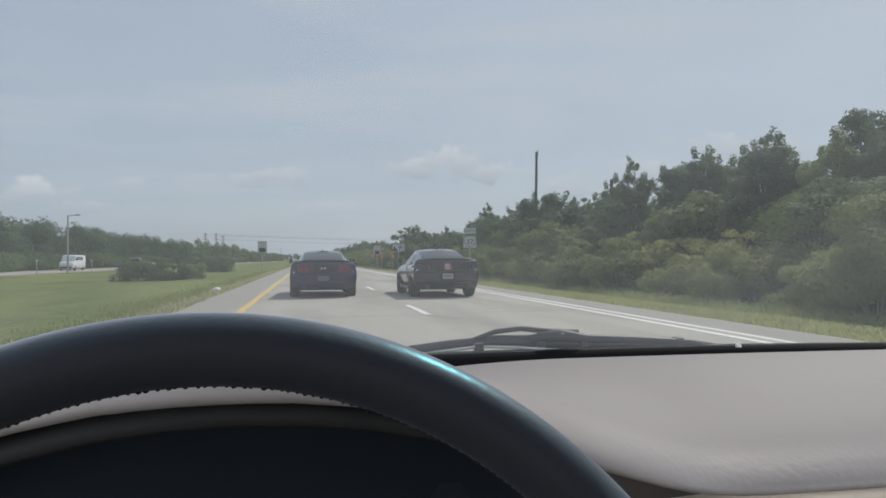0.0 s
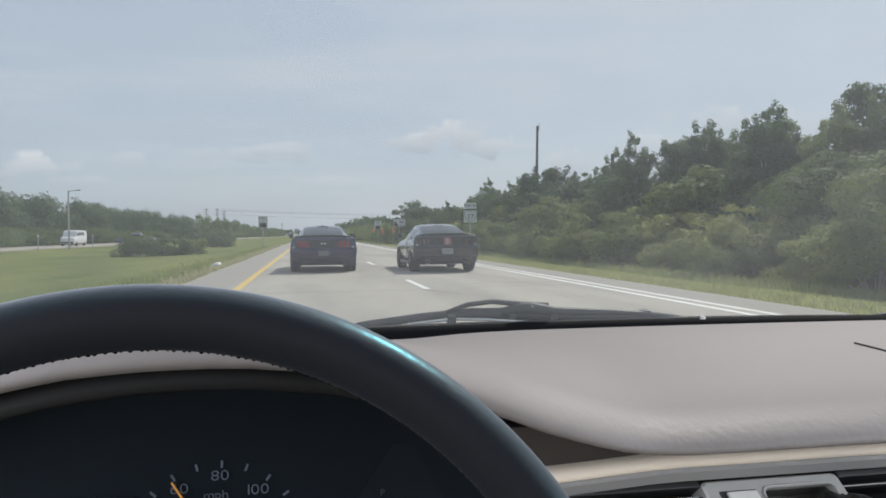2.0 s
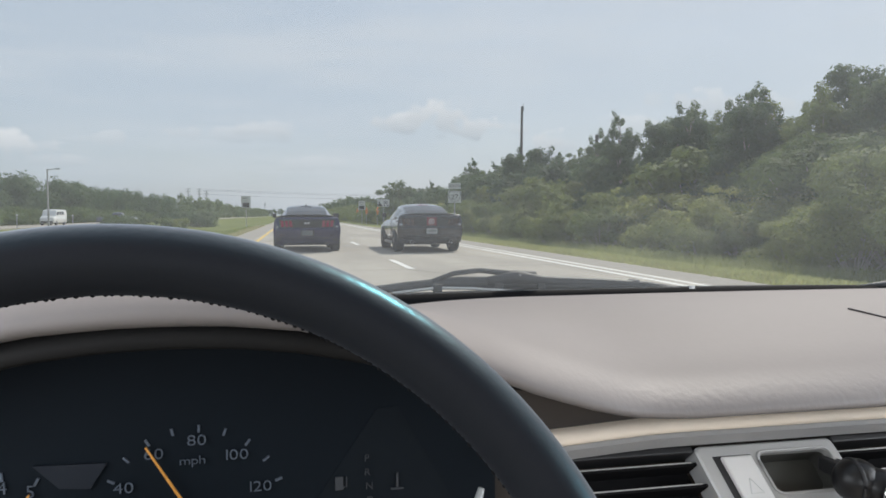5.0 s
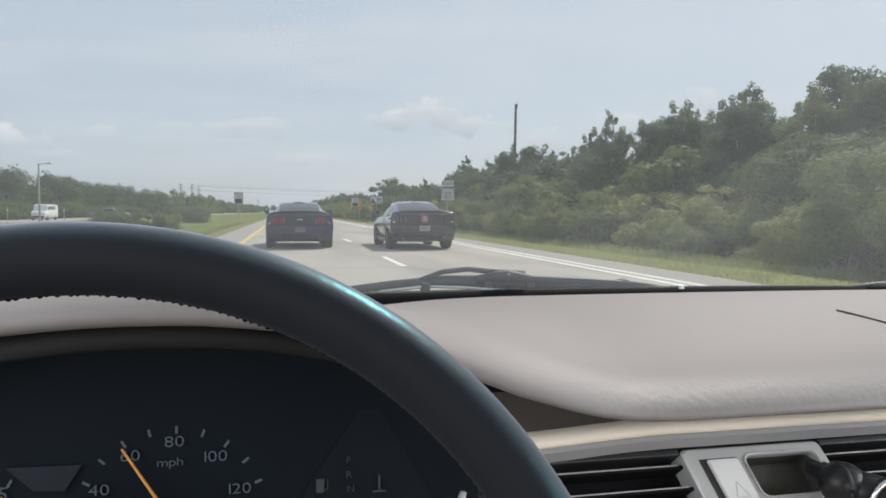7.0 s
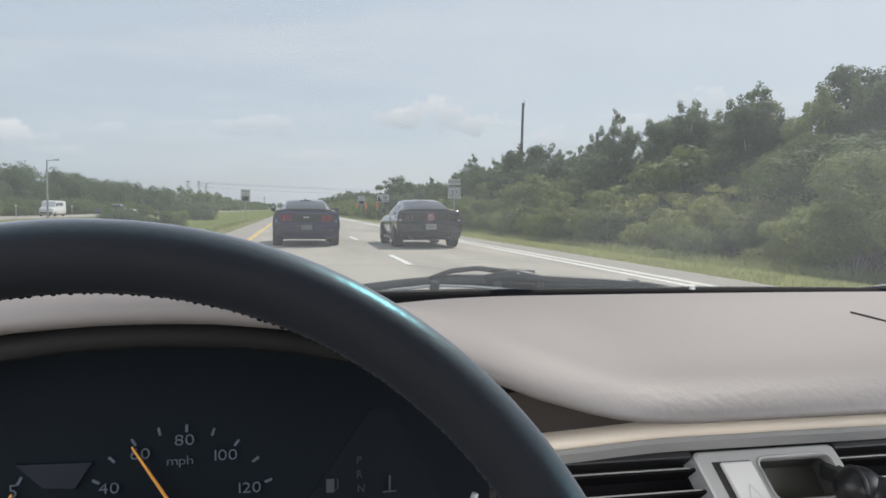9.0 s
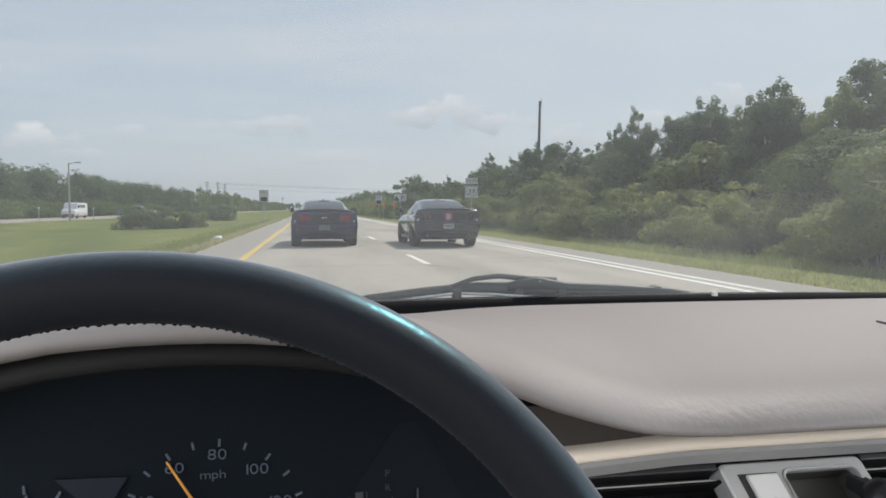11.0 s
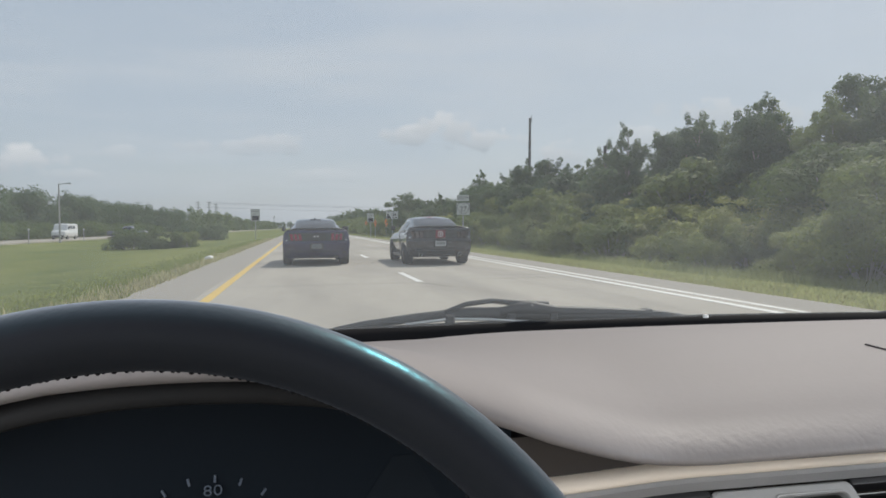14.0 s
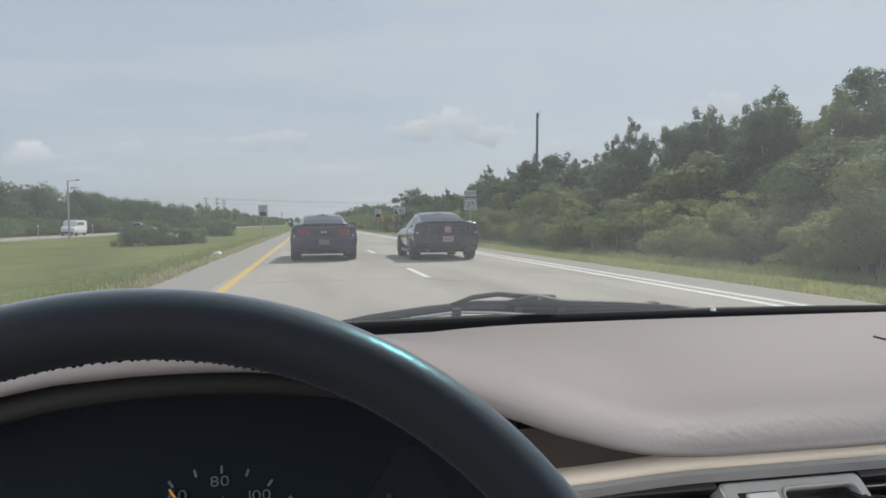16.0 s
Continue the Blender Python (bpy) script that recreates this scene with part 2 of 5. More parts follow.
p_zone.operation = "MULTIPLY"
pt.links.new(p_sep.outputs["X"], p_side.inputs["Value"])
pt.links.new(p_lip.outputs[0], p_zone.inputs[0])
pt.links.new(p_side.outputs[0], p_zone.inputs[1])
for sock, lo_, hi_ in ((pp.inputs["Roughness"], 0.68, 0.50), (pp.inputs["Specular IOR Level"], 0.22, 0.50)):
    p_r = pt.nodes.new("ShaderNodeMapRange")
    p_r.inputs["To Min"].default_value, p_r.inputs["To Max"].default_value = lo_, hi_
    pt.links.new(p_zone.outputs[0], p_r.inputs["Value"])
    pt.links.new(p_r.outputs[0], sock)
p_bump = pp.inputs["Normal"].links[0].from_node
p_map, p_crease, p_b2, p_s = (pt.nodes.new(f"ShaderNode{k}") for k in ("Mapping", "TexNoise", "Bump", "MapRange"))
p_map.inputs["Scale"].default_value = (1.25, 0.95, 0.8)
p_crease.inputs["Scale"].default_value, p_crease.inputs["Detail"].default_value = 130.0, 4.0
p_s.inputs["To Max"].default_value = 0.10
p_b2.inputs["Distance"].default_value = 0.01
pt.links.new(p_co.outputs["Object"], p_map.inputs[0])
pt.links.new(p_map.outputs[0], p_crease.inputs["Vector"])
pt.links.new(p_zone.outputs[0], p_s.inputs["Value"])
pt.links.new(p_s.outputs[0], p_b2.inputs["Strength"])
pt.links.new(p_crease.outputs["Fac"], p_b2.inputs["Height"])
pt.links.new(p_bump.outputs[0], p_b2.inputs["Normal"])
pt.links.new(p_b2.outputs[0], pp.inputs["Normal"])
CREAM = material("cream_trim_vinyl", (0.83, 0.725, 0.605), 0.5, var=0.04, scale=6.0, bump=0.05, bump_scale=300.0)
GREY_TRIM = material("grey_trim_plastic", (0.285, 0.283, 0.285), 0.5, var=0.05, scale=6.0, bump=0.05, bump_scale=400.0)
SILVER = material("satin_silver_plastic", (0.43, 0.428, 0.425), 0.42, metal=0.2, var=0.03)
SILVER_LIGHT = material("light_silver_button", (0.72, 0.715, 0.715), 0.28, metal=0.2, var=0.03)
BLACK_PL = material("black_plastic", (0.022, 0.022, 0.024), 0.45, var=0.1)
MATT_BLACK = material("matt_black", (0.009, 0.009, 0.010), 0.85, var=0.1, spec=0.1)
DARK_HOOD = material("dark_grey_hood_liner", (0.0098, 0.0094, 0.0094), 0.75, var=0.1, spec=0.2)
BROWN_DARK = material("dark_brown_recess", (0.043, 0.035, 0.030), 0.8, var=0.1)
RUBBER = material("wiper_rubber", (0.021, 0.022, 0.024), 0.6, var=0.2, scale=20.0)
LEATHER = material("black_leather", (0.0118, 0.0132, 0.0185), 0.55, var=0.15, scale=20.0, fine=250.0, bump=0.04, bump_scale=160.0, spec=0.10)
STITCH = material("black_thread", (0.008, 0.008, 0.009), 0.8, spec=0.1)
lt = LEATHER.node_tree
lp = lt.nodes["Principled BSDF"]
lp.inputs["Sheen Roughness"].default_value, lp.inputs["Sheen Tint"].default_value = 0.45, (0.62, 0.66, 0.75, 1)
GAUGE = material("gauge_face", (0.0044, 0.0078, 0.0122), 0.65, var=0.1, spec=0.12)
GAUGE_PANE = material("gauge_blue_grey", (0.014, 0.018, 0.026), 0.5, var=0.1, spec=0.2)
GAUGE_PANE_DIM = material("gauge_dim_grey", (0.0072, 0.0106, 0.0148), 0.65, var=0.1, spec=0.11)
MARK = glow_material("gauge_marking", (0.078, 0.098, 0.130), 0.004)
MARK_DIM = glow_material("gauge_marking_dim", (0.034, 0.039, 0.048), 0.0)
NEEDLE = glow_material("orange_needle", (0.60, 0.27, 0.05), 0.05)
KNOB = material("black_gloss_knob", (0.012, 0.012, 0.013), 0.36, var=0.1, spec=0.36)
CORD = material("grey_brown_cord", (0.085, 0.073, 0.070), 0.7, var=0.1)
POCKET = material("dark_pocket_lining", (0.066, 0.065, 0.058), 0.6, var=0.1)
CHROME = material("chrome", (0.75, 0.75, 0.76), 0.12, metal=1.0, var=0.02)
HEADLINER = material("beige_headliner", (0.62, 0.58, 0.52), 0.95, var=0.05, bump=0.1)
CABIN = material("beige_cabin_trim", (0.50, 0.45, 0.39), 0.85, var=0.1)
OWN_PAINT = material("own_car_paint", (0.30, 0.28, 0.25), 0.3, metal=0.5, coat=0.6, var=0.03)
# film strength set to veil the view like haze
WINDSHIELD = dusty_hazy_glass("dusty_hazy_windshield", 0.115, (0.70, 0.74, 0.775))

PAINT_BLUE = material("deep_blue_paint", (0.007, 0.004, 0.056), 0.28, metal=0.25, coat=1.0, var=0.08)
PAINT_DARK = material("dark_graphite_paint", (0.005, 0.006, 0.011), 0.26, metal=0.3, coat=1.0, var=0.08)
CAR_GLASS = material("tinted_car_glass", (0.022, 0.026, 0.034), 0.06, var=0.05, spec=0.55)
CAR_BLACK = material("car_black_trim", (0.010, 0.010, 0.012), 0.35, var=0.1)
TYRE = material("tyre_rubber", (0.018, 0.018, 0.019), 0.85, var=0.15)
RIM = material("dark_alloy", (0.07, 0.07, 0.075), 0.35, metal=0.8, var=0.05)
TAIL = material("tail_lamp_red", (0.26, 0.012, 0.055), 0.2, coat=0.8, var=0.05)
TAIL_DARK = material("smoked_tail_lamp", (0.045, 0.012, 0.016), 0.2, coat=0.8, var=0.05)
RED_PANEL = material("red_badge_panel", (0.20, 0.016, 0.030), 0.35, coat=0.5, var=0.05)
PLATE = material("licence_plate", (0.40, 0.41, 0.41), 0.5, var=0.05)
PLATE_DIM = material("shaded_plate", (0.16, 0.165, 0.18), 0.5, var=0.05)
PLATE_BAR = material("plate_marking", (0.16, 0.18, 0.17), 0.6, var=0.05)
BADGE = material("badge_silver", (0.75, 0.75, 0.76), 0.35, metal=0.1)
CAR_WHITE = material("white_car_paint", (0.70, 0.70, 0.69), 0.35, coat=0.6, var=0.03)
CAR_GREY = material("grey_car_paint", (0.13, 0.14, 0.155), 0.35, metal=0.4, coat=0.7, var=0.03)
LITTER = material("white_litter", (0.72, 0.71, 0.68), 0.7, var=0.06)


# ---- building helpers ----
def mesh_object(name, bm, mat, smooth=False):
    me = bpy.data.meshes.new(name)
    bm.normal_update()
    bm.to_mesh(me)
    bm.free()
    me.materials.append(mat)
    if smooth:
        me.polygons.foreach_set("use_smooth", [True] * len(me.polygons))
    return new(name, me)


def part(name, bm, mat, parent, label="", smooth=False):
    ob = mesh_object(name, bm, mat, smooth)
    ob.parent = parent
    return tagged(ob, label)


def data_part(name, verts, faces, mat, parent=None, label="", smooth=False):
    me = bpy.data.meshes.new(name)
    me.from_pydata(verts, [], faces)
    me.materials.append(mat)
    if smooth:
        me.polygons.foreach_set("use_smooth", [True] * len(me.polygons))
    ob = new(name, me)
    ob.parent = parent
    return tagged(ob, label)


def empty_thing(name, m, label, category, group="", kind=""):
    ob = new(name)
    ob.empty_display_size = 0.1
    ob.matrix_world = m
    return tagged(ob, label, category, group, kind)


def box(bm, lo, hi, bevel=0.0, m=None):
    """A box between two corners, its edges rounded."""
    c, s = [(a + b) / 2 for a, b in zip(lo, hi)], [abs(b - a) for a, b in zip(lo, hi)]
    made = bmesh.ops.create_cube(bm, size=1.0, matrix=(m or Matrix()) @ Matrix.Translation(c) @ Matrix.Diagonal((*s, 1)))
    if bevel:
        edges = list({e for v in made["verts"] for e in v.link_edges})
        bmesh.ops.bevel(bm, geom=edges, offset=bevel, segments=2, affect="EDGES", profile=0.5)
    return bm


def rod(bm, a, b, r1, r2=None, segs=12, caps=True):
    a, b = Vector(a), Vector(b)
    way = b - a
    m = Matrix.Translation((a + b) / 2) @ way.to_track_quat("Z", "Y").to_matrix().to_4x4()
    bmesh.ops.create_cone(bm, cap_ends=caps, segments=segs, radius1=r1, radius2=r1 if r2 is None else r2, depth=way.length, matrix=m)
    return bm


def loft(bm, rings, closed_ring=False, caps=True):
    rows = [[bm.verts.new(p) for p in ring] for ring in rings]
    n = len(rows[0])
    for a, b in zip(rows, rows[1:]):
        for i in range(n if closed_ring else n - 1):
            j = (i + 1) % n
            try:
                bm.faces.new((a[i], a[j], b[j], b[i]))
            except ValueError:
                pass
    if caps and closed_ring:
        bm.faces.new(list(reversed(rows[0])))
        bm.faces.new(rows[-1])
    return bm


def strip(points, r, segs=8, flat=1.0):
    """A tube along a line of points."""
    bm = bmesh.new()
    pts = [Vector(p) for p in points]
    rings = []
    for i, p in enumerate(pts):
        way = (pts[min(i + 1, len(pts) - 1)] - pts[max(i - 1, 0)]).normalized()
        side = way.cross(Vector((0, 0, 1)))
        side = side.normalized() if side.length > 1e-4 else Vector((1, 0, 0))
        up = side.cross(way)
        rr = r[i] if isinstance(r, (list, tuple)) else r
        rings.append([p + side * math.cos(a) * rr + up * math.sin(a) * rr * flat for a in [2 * math.pi * k / segs for k in range(segs)]])
    loft(bm, rings, True)
    bmesh.ops.recalc_face_normals(bm, faces=bm.faces)
    return bm


def lettering(name, text, size, m, mat, parent, depth=0.0006, piece="letter", thin=0.0):
    """A word set from single characters, each a part of its own."""
    word = new(name)
    word.empty_display_size = 0.02
    word.parent, word.matrix_basis = parent, m
    glyphs, x = [], 0.0
    for ch in text:
        cu = bpy.data.curves.new(piece, "FONT")
        cu.body, cu.size, cu.align_y, cu.extrude, cu.offset = ch, size, "CENTER", depth, -thin * size
        tmp = bpy.data.objects.new(piece, cu)
        scene.collection.objects.link(tmp)
        me = bpy.data.meshes.new_from_object(tmp.evaluated_get(bpy.context.evaluated_depsgraph_get()))
        bpy.data.objects.remove(tmp)
        me.materials.clear()
        me.materials.append(mat)
        lo, hi = min(v.co.x for v in me.vertices), max(v.co.x for v in me.vertices)
        glyphs.append((me, x - lo))
        x += hi - lo + 0.10 * size
    for me, shift in glyphs:
        ob = new(piece, me)
        ob.parent, ob.location = word, (shift - (x - 0.10 * size) / 2, 0, 0)
    return word


FACING = Euler((radians(90), 0, 0)).to_matrix().to_4x4()  # lettering that faces -y


def smooth_step(a, b, x):
    t = min(1.0, max(0.0, (x - a) / (b - a)))
    return t * t * (3 - 2 * t)


def flat_shape(points, y0, y1):
    b_ = bmesh.new()
    a, c = ([b_.verts.new((x, y, z)) for x, z in points] for y in (y0, y1))
    b_.faces.new(a)
    n_ = len(points)
    for i in range(n_):
        b_.faces.new((a[i], a[(i + 1) % n_], c[(i + 1) % n_], c[i]))
    bmesh.ops.recalc_face_normals(b_, faces=b_.faces)
    return b_

# ---- ground and road ----
def ground_z(x, y):
    left = -0.05 - 0.35 * smooth_step(-3.5, -10, x) + 0.15 * smooth_step(-14, -30, x)
    right = -0.05 - 0.22 * smooth_step(7.8, 10.2, x) + 0.25 * smooth_step(10.5, 14, x)
    z = left if x < 0 else right
    if x < -4 or x > 8.2:
        z += 0.05 * noise.noise(Vector((x * 0.25, y * 0.25, 0.3)))
    return z


gx = [-4000, -1500, -600, -250, -120, -70] + [-50 + 2.0 * i for i in range(23)] + [-4.2, -3.4, -2.9, -1, 3, 7, 7.5, 8, 8.6, 9.2, 9.8, 10.4, 11, 12, 13, 14, 16, 20, 26, 35, 60, 120, 300, 900, 4000]
gy = [-300, -60, -20] + [1.5 * i for i in range(60)] + [90 + 6 * i for i in range(20)] + [215, 240, 280, 340, 420, 600, 900, 1500, 2600, 4800]
verts = [(x, y, ground_z(x, y)) for y in gy for x in gx]
nx = len(gx)
faces = [(j * nx + i, j * nx + i + 1, (j + 1) * nx + i + 1, (j + 1) * nx + i) for j in range(len(gy) - 1) for i in range(nx - 1)]
tagged(data_part("ground", verts, faces, GRASS, smooth=True), "mown green grass verge and median ground", "grass", kind="structure")


def slab(name, x0, x1, y0, y1, z0, z1, mat, label, category="road", rough_edge=0.0):
    ys = [y0] + [y for y in [0.8 * k for k in range(-20, 90)] if y0 < y < y1] + [y for y in (90, 130, 200, 400, 900) if y0 < y < y1] + [y1]
    bm = bmesh.new()
    rings = []
    for y in ys:
        j0 = rough_edge * noise.noise(Vector((x0, y * 1.3, 0))) if rough_edge and x0 < -2 else 0
        j1 = rough_edge * noise.noise(Vector((x1, y * 1.3, 5))) if rough_edge and x1 > 7 else 0
        rings.append([(x0 + j0, y, z0), (x0 + j0, y, z1), (x1 + j1, y, z1), (x1 + j1, y, z0)])
    loft(bm, rings, True)
    bmesh.ops.recalc_face_normals(bm, faces=bm.faces)
    return tagged(mesh_object(name, bm, mat), label, category, kind="structure")


ROAD_L, ROAD_R, EDGE_L, EDGE_R = -1.66, 6.18, -2.85, 7.05
slab("road", ROAD_L, ROAD_R, -40, 2500, -0.06, 0.0, CONCRETE, "pale worn concrete two-lane carriageway")
slab("shoulder_left", EDGE_L, ROAD_L, -40, 2500, -0.06, -0.004, SHOULDER, "grey paved road shoulder with ragged grassy edge", "shoulder", 0.10)
slab("shoulder_right", ROAD_R, EDGE_R, -40, 2500, -0.06, -0.004, SHOULDER, "grey paved road shoulder with ragged grassy edge", "shoulder", 0.06)
slab("far_carriageway", -36.0, -28.0, -40, 2500, -0.4, -0.12, CONCRETE, "pale opposite carriageway beyond the grass median")


def line_mark(name, x, width, y0, y1, mat, label):
    bm = box(bmesh.new(), (x - width / 2, y0, -0.002), (x + width / 2, y1, 0.004))
    return tagged(mesh_object(name, bm, mat), label, "road marking", kind="structure")


line_mark("yellow_line", -1.45, 0.16, -40, 2000, YELLOW, "solid yellow edge line painted on the road")
line_mark("white_edge_line", 5.70, 0.13, -40, 2000, WHITE, "solid white edge line painted on the road")
line_mark("white_edge_line", 6.02, 0.10, -40, 2000, WHITE, "second solid white edge line painted on the road")
dash = tagged(mesh_object("lane_dash", box(bmesh.new(), (-0.065, 0, -0.002), (0.065, 3.05, 0.004)), WHITE), "white lane dash painted on the road", "road marking", "lane dashes", "structure")
dash.matrix_world = pose(2.30, 2.3, 0)
for k in range(1, 30):
    copy_thing(dash, pose(2.30, 2.3 + 12.19 * k, 0))


# ---- grass and weeds ----
def blades(name, count, place, mat, label, tall=(0.12, 0.30), seed=1, width=0.02):
    rng = np.random.default_rng(seed)
    verts, faces = [], []
    for _ in range(count):
        x, y = place(rng)
        z = ground_z(x, y) - 0.02
        for _ in range(5):
            a, h = rng.uniform(0, 6.28), rng.uniform(*tall)
            px, py = x + rng.normal(0, 0.06), y + rng.normal(0, 0.06)
            dx, dy = math.cos(a) * width, math.sin(a) * width
            lean_x, lean_y = rng.normal(0, 0.35) * h, rng.normal(0, 0.35) * h
            i = len(verts)
            verts += [(px - dx, py - dy, z), (px + dx, py + dy, z), (px + lean_x, py + lean_y, z + h)]
            faces.append((i, i + 1, i + 2))
    return tagged(data_part(name, verts, faces, mat), label, "grass", kind="stuff")


blades("verge_grass", 10000, lambda r: (7.1 + 3.2 * r.random() ** 1.3, 6 + 70 * r.random() ** 1.6), BLADE_PALE, "pale green grass growing along the paved road edge", (0.05, 0.14), 3)
blades("median_grass", 5000, lambda r: (-2.9 - abs(r.normal(0, 0.8)), 9 + 70 * r.random() ** 1.5), BLADE, "green median grass beside the shoulder", (0.04, 0.12), 4)
blades("median_tufts", 7000, lambda r: (-3.2 - abs(r.normal(0, 4.5)), 9 + 60 * r.random() ** 1.5), BLADE, "short green tufts of uneven median grass", (0.012, 0.040), 8, 0.014)
blades("edge_weeds", 1700, lambda r: (-2.85 - abs(r.normal(0, 0.32)), 9 + 70 * r.random() ** 1.4), DRY, "dry straw-coloured weeds at the shoulder edge", (0.06, 0.20), 5)
blades("verge_weeds", 1200, lambda r: (7.1 + abs(r.normal(0, 0.4)), 7 + 60 * r.random() ** 1.4), DRY, "dry straw-coloured grass at the road edge", (0.05, 0.13), 6)
blades("tall_weeds", 3000, lambda r: (9.8 + 1.5 * r.random(), 12 + 70 * r.random() ** 1.3), BLADE_PALE, "pale green weeds in front of the thicket", (0.12, 0.38), 7, 0.012)


# ---- trees and shrubs ----
def leaf_cloud(rng, clumps, cover, size, tumble=0.40, coarse=False):
    """Leaves as small folded quads on rounded, uneven clumps (centre, radii); cover: how thickly they hide each clump."""
    verts, faces = [], []
    for (cx, cy, cz), (rx, ry, rz) in clumps:
        n = max(8, int(cover * 12.6 * (rx * ry * rz) ** 0.667 / (size * size)))
        d = rng.normal(0, 1, (n, 3))
        d /= np.linalg.norm(d, axis=1)[:, None]
        lumps = 1 + 0.16 * np.sin(3.1 * d[:, :1] * 2 + cx * 7) * np.sin(4.3 * d[:, 1:2] + cy * 5 + 2 * d[:, 2:])
        c = d * lumps * (0.62 + 0.40 * rng.random((n, 1)) ** 0.6) * (rx, ry, rz) + (cx, cy, cz) + rng.normal(0, 0.35 * size, (n, 3))
        facing = d + (0, 0, 0.5) + rng.normal(0, tumble, (n, 3))
        u = np.cross(facing, rng.normal(0, 1, (n, 3)))
        u /= np.linalg.norm(u, axis=1)[:, None]
        w = np.cross(facing, u)
        w /= np.linalg.norm(w, axis=1)[:, None]
        s = rng.uniform(0.6, 1.3, (n, 1)) * size
        corners = [c - u * s, c + w * s * 0.9, c + u * s - w * s * 0.3] if coarse else [c - u * s, c + w * s * 0.5, c + u * s, c - w * s * 0.5]
        n_ = len(corners)
        i0 = len(verts)
        verts += np.stack(corners, 1).reshape(-1, 3).tolist()
        faces += [tuple(range(i0 + n_ * k, i0 + n_ * k + n_)) for k in range(n)]
    return verts, faces


def tree(name, height, spread, seed, mat, label, slim=False, coarse=False, m=None):
    """Pale thin stems that part low down; each limb carries a rounded bough of small tufts, with gaps between the boughs near the top."""
    rng = np.random.default_rng(seed)
    th = empty_thing(name, m or Matrix(), label, "tree", "roadside trees")
    bm, clumps = bmesh.new(), []
    stems = 1 if slim else 3
    for q in range(stems):
        tall = height * (1.0 if q == 0 else rng.uniform(0.68, 0.9))
        a0 = rng.uniform(0, 6.28)
        lean = rng.normal(0, 0.05, 2) if q == 0 else np.array((math.cos(a0), math.sin(a0))) * rng.uniform(0.10, 0.20)

        def stem(z):
            return Vector((lean[0] * z * (0.5 + 0.5 * z / tall), lean[1] * z * (0.5 + 0.5 * z / tall), z))

        loft_ = strip([stem(z) for z in np.linspace(-0.3, tall * 0.94, 8)], list(np.linspace(0.011 * tall, 0.02, 8)), 7)
        me_ = bpy.data.meshes.new("stem")
        loft_.to_mesh(me_)
        loft_.free()
        bm.from_mesh(me_)
        bpy.data.meshes.remove(me_)
        n = 12 if slim else 8
        low = 0.30 if slim else 0.26
        for k in range(n):
            f = low + (0.95 - low) * (k + 0.9 * rng.random()) / n
            a = k * 2.4 + rng.normal(0, 0.5)
            wide = math.sin(math.pi * min(0.97, f) ** 1.25) ** 0.7
            out = spread * rng.uniform(0.25, 0.70) * wide * 0.9
            bough = stem(tall * f) + Vector((math.cos(a) * out, math.sin(a) * out, rng.uniform(0.0, 0.3) * out))
            r = spread * rng.uniform(0.26, 0.42) * (0.6 + 0.4 * wide) * (1.25 if slim else 1.05)
            rod(bm, stem(max(0.2, tall * f - 0.8 * out - 0.3)), bough, 0.040, 0.014, 5, False)
            clumps.append((tuple(bough), (r * 0.72, r * 0.72, r * 0.70)))
            for _ in range(6):
                v = Vector(rng.normal(0, 1, 3)).normalized()
                v.z = abs(v.z) * 0.95 - 0.20
                s = r * rng.uniform(0.34, 0.55)
                clumps.append((tuple(bough + v * r * rng.uniform(0.65, 1.0)), (s, s, s * 0.85)))
            if f > 0.6 and rng.random() < 0.45:  # a leafy shoot above the crown
                way = Vector((math.cos(a) * 0.35, math.sin(a) * 0.35, 1.0)).normalized()
                for step in (0.9, 1.3, 1.65):
                    s = r * rng.uniform(0.24, 0.36)
                    clumps.append((tuple(bough + way * r * step + Vector(rng.normal(0, 0.08 * r, 3))), (s, s, s * 1.3)))
                rod(bm, bough, bough + way * r * 1.7, 0.014, 0.005, 4, False)
    part("trunk", bm, BARK, th)
    v, f = leaf_cloud(rng, clumps, 0.60, 0.135 if coarse else 0.085, 0.45, coarse)
    data_part("crown", v, f, mat, th)
    return th


def shrub(name, height, spread, seed, mat, label, m=None, size=0.055, group="roadside shrubs", coarse=False, cover=0.62):
    """Stems that fan out from the root, with overlapping domes of leaves and arching sprays on top."""
    rng = np.random.default_rng(seed)
    th = empty_thing(name, m or Matrix(), label, "shrub", group)
    bm, clumps = bmesh.new(), []
    for k in range(16):
        a, f = k * 2.4 + rng.normal(0, 0.3), rng.uniform(0.2, 1.0)
        r = spread * math.sqrt(rng.random()) * 0.9
        z = height * f * (1 - 0.40 * (r / spread) ** 2)
        c = (r * math.cos(a), r * math.sin(a), max(0.25, z))
        q = spread * rng.uniform(0.24, 0.40)
        clumps.append((c, (q, q, q * 0.75)))
        rod(bm, (c[0] * 0.2, c[1] * 0.2, -0.25), c, 0.03, 0.01, 5, False)
    for k in range(12):
        a, r = rng.uniform(0, 6.28), spread * math.sqrt(rng.random()) * 0.85
        z = height * (1.02 - 0.40 * (r / spread) ** 2) + rng.uniform(-0.1, 0.15)
        q = spread * rng.uniform(0.10, 0.2)
        clumps.append(((r * math.cos(a), r * math.sin(a), max(0.3, z)), (q * 1.3, q * 1.3, q * 0.7)))
    part("stem", bm, BARK, th)
    v, f = leaf_cloud(rng, clumps, cover, size, 0.35, coarse)
    data_part("crown", v, f, mat, th)
    return th


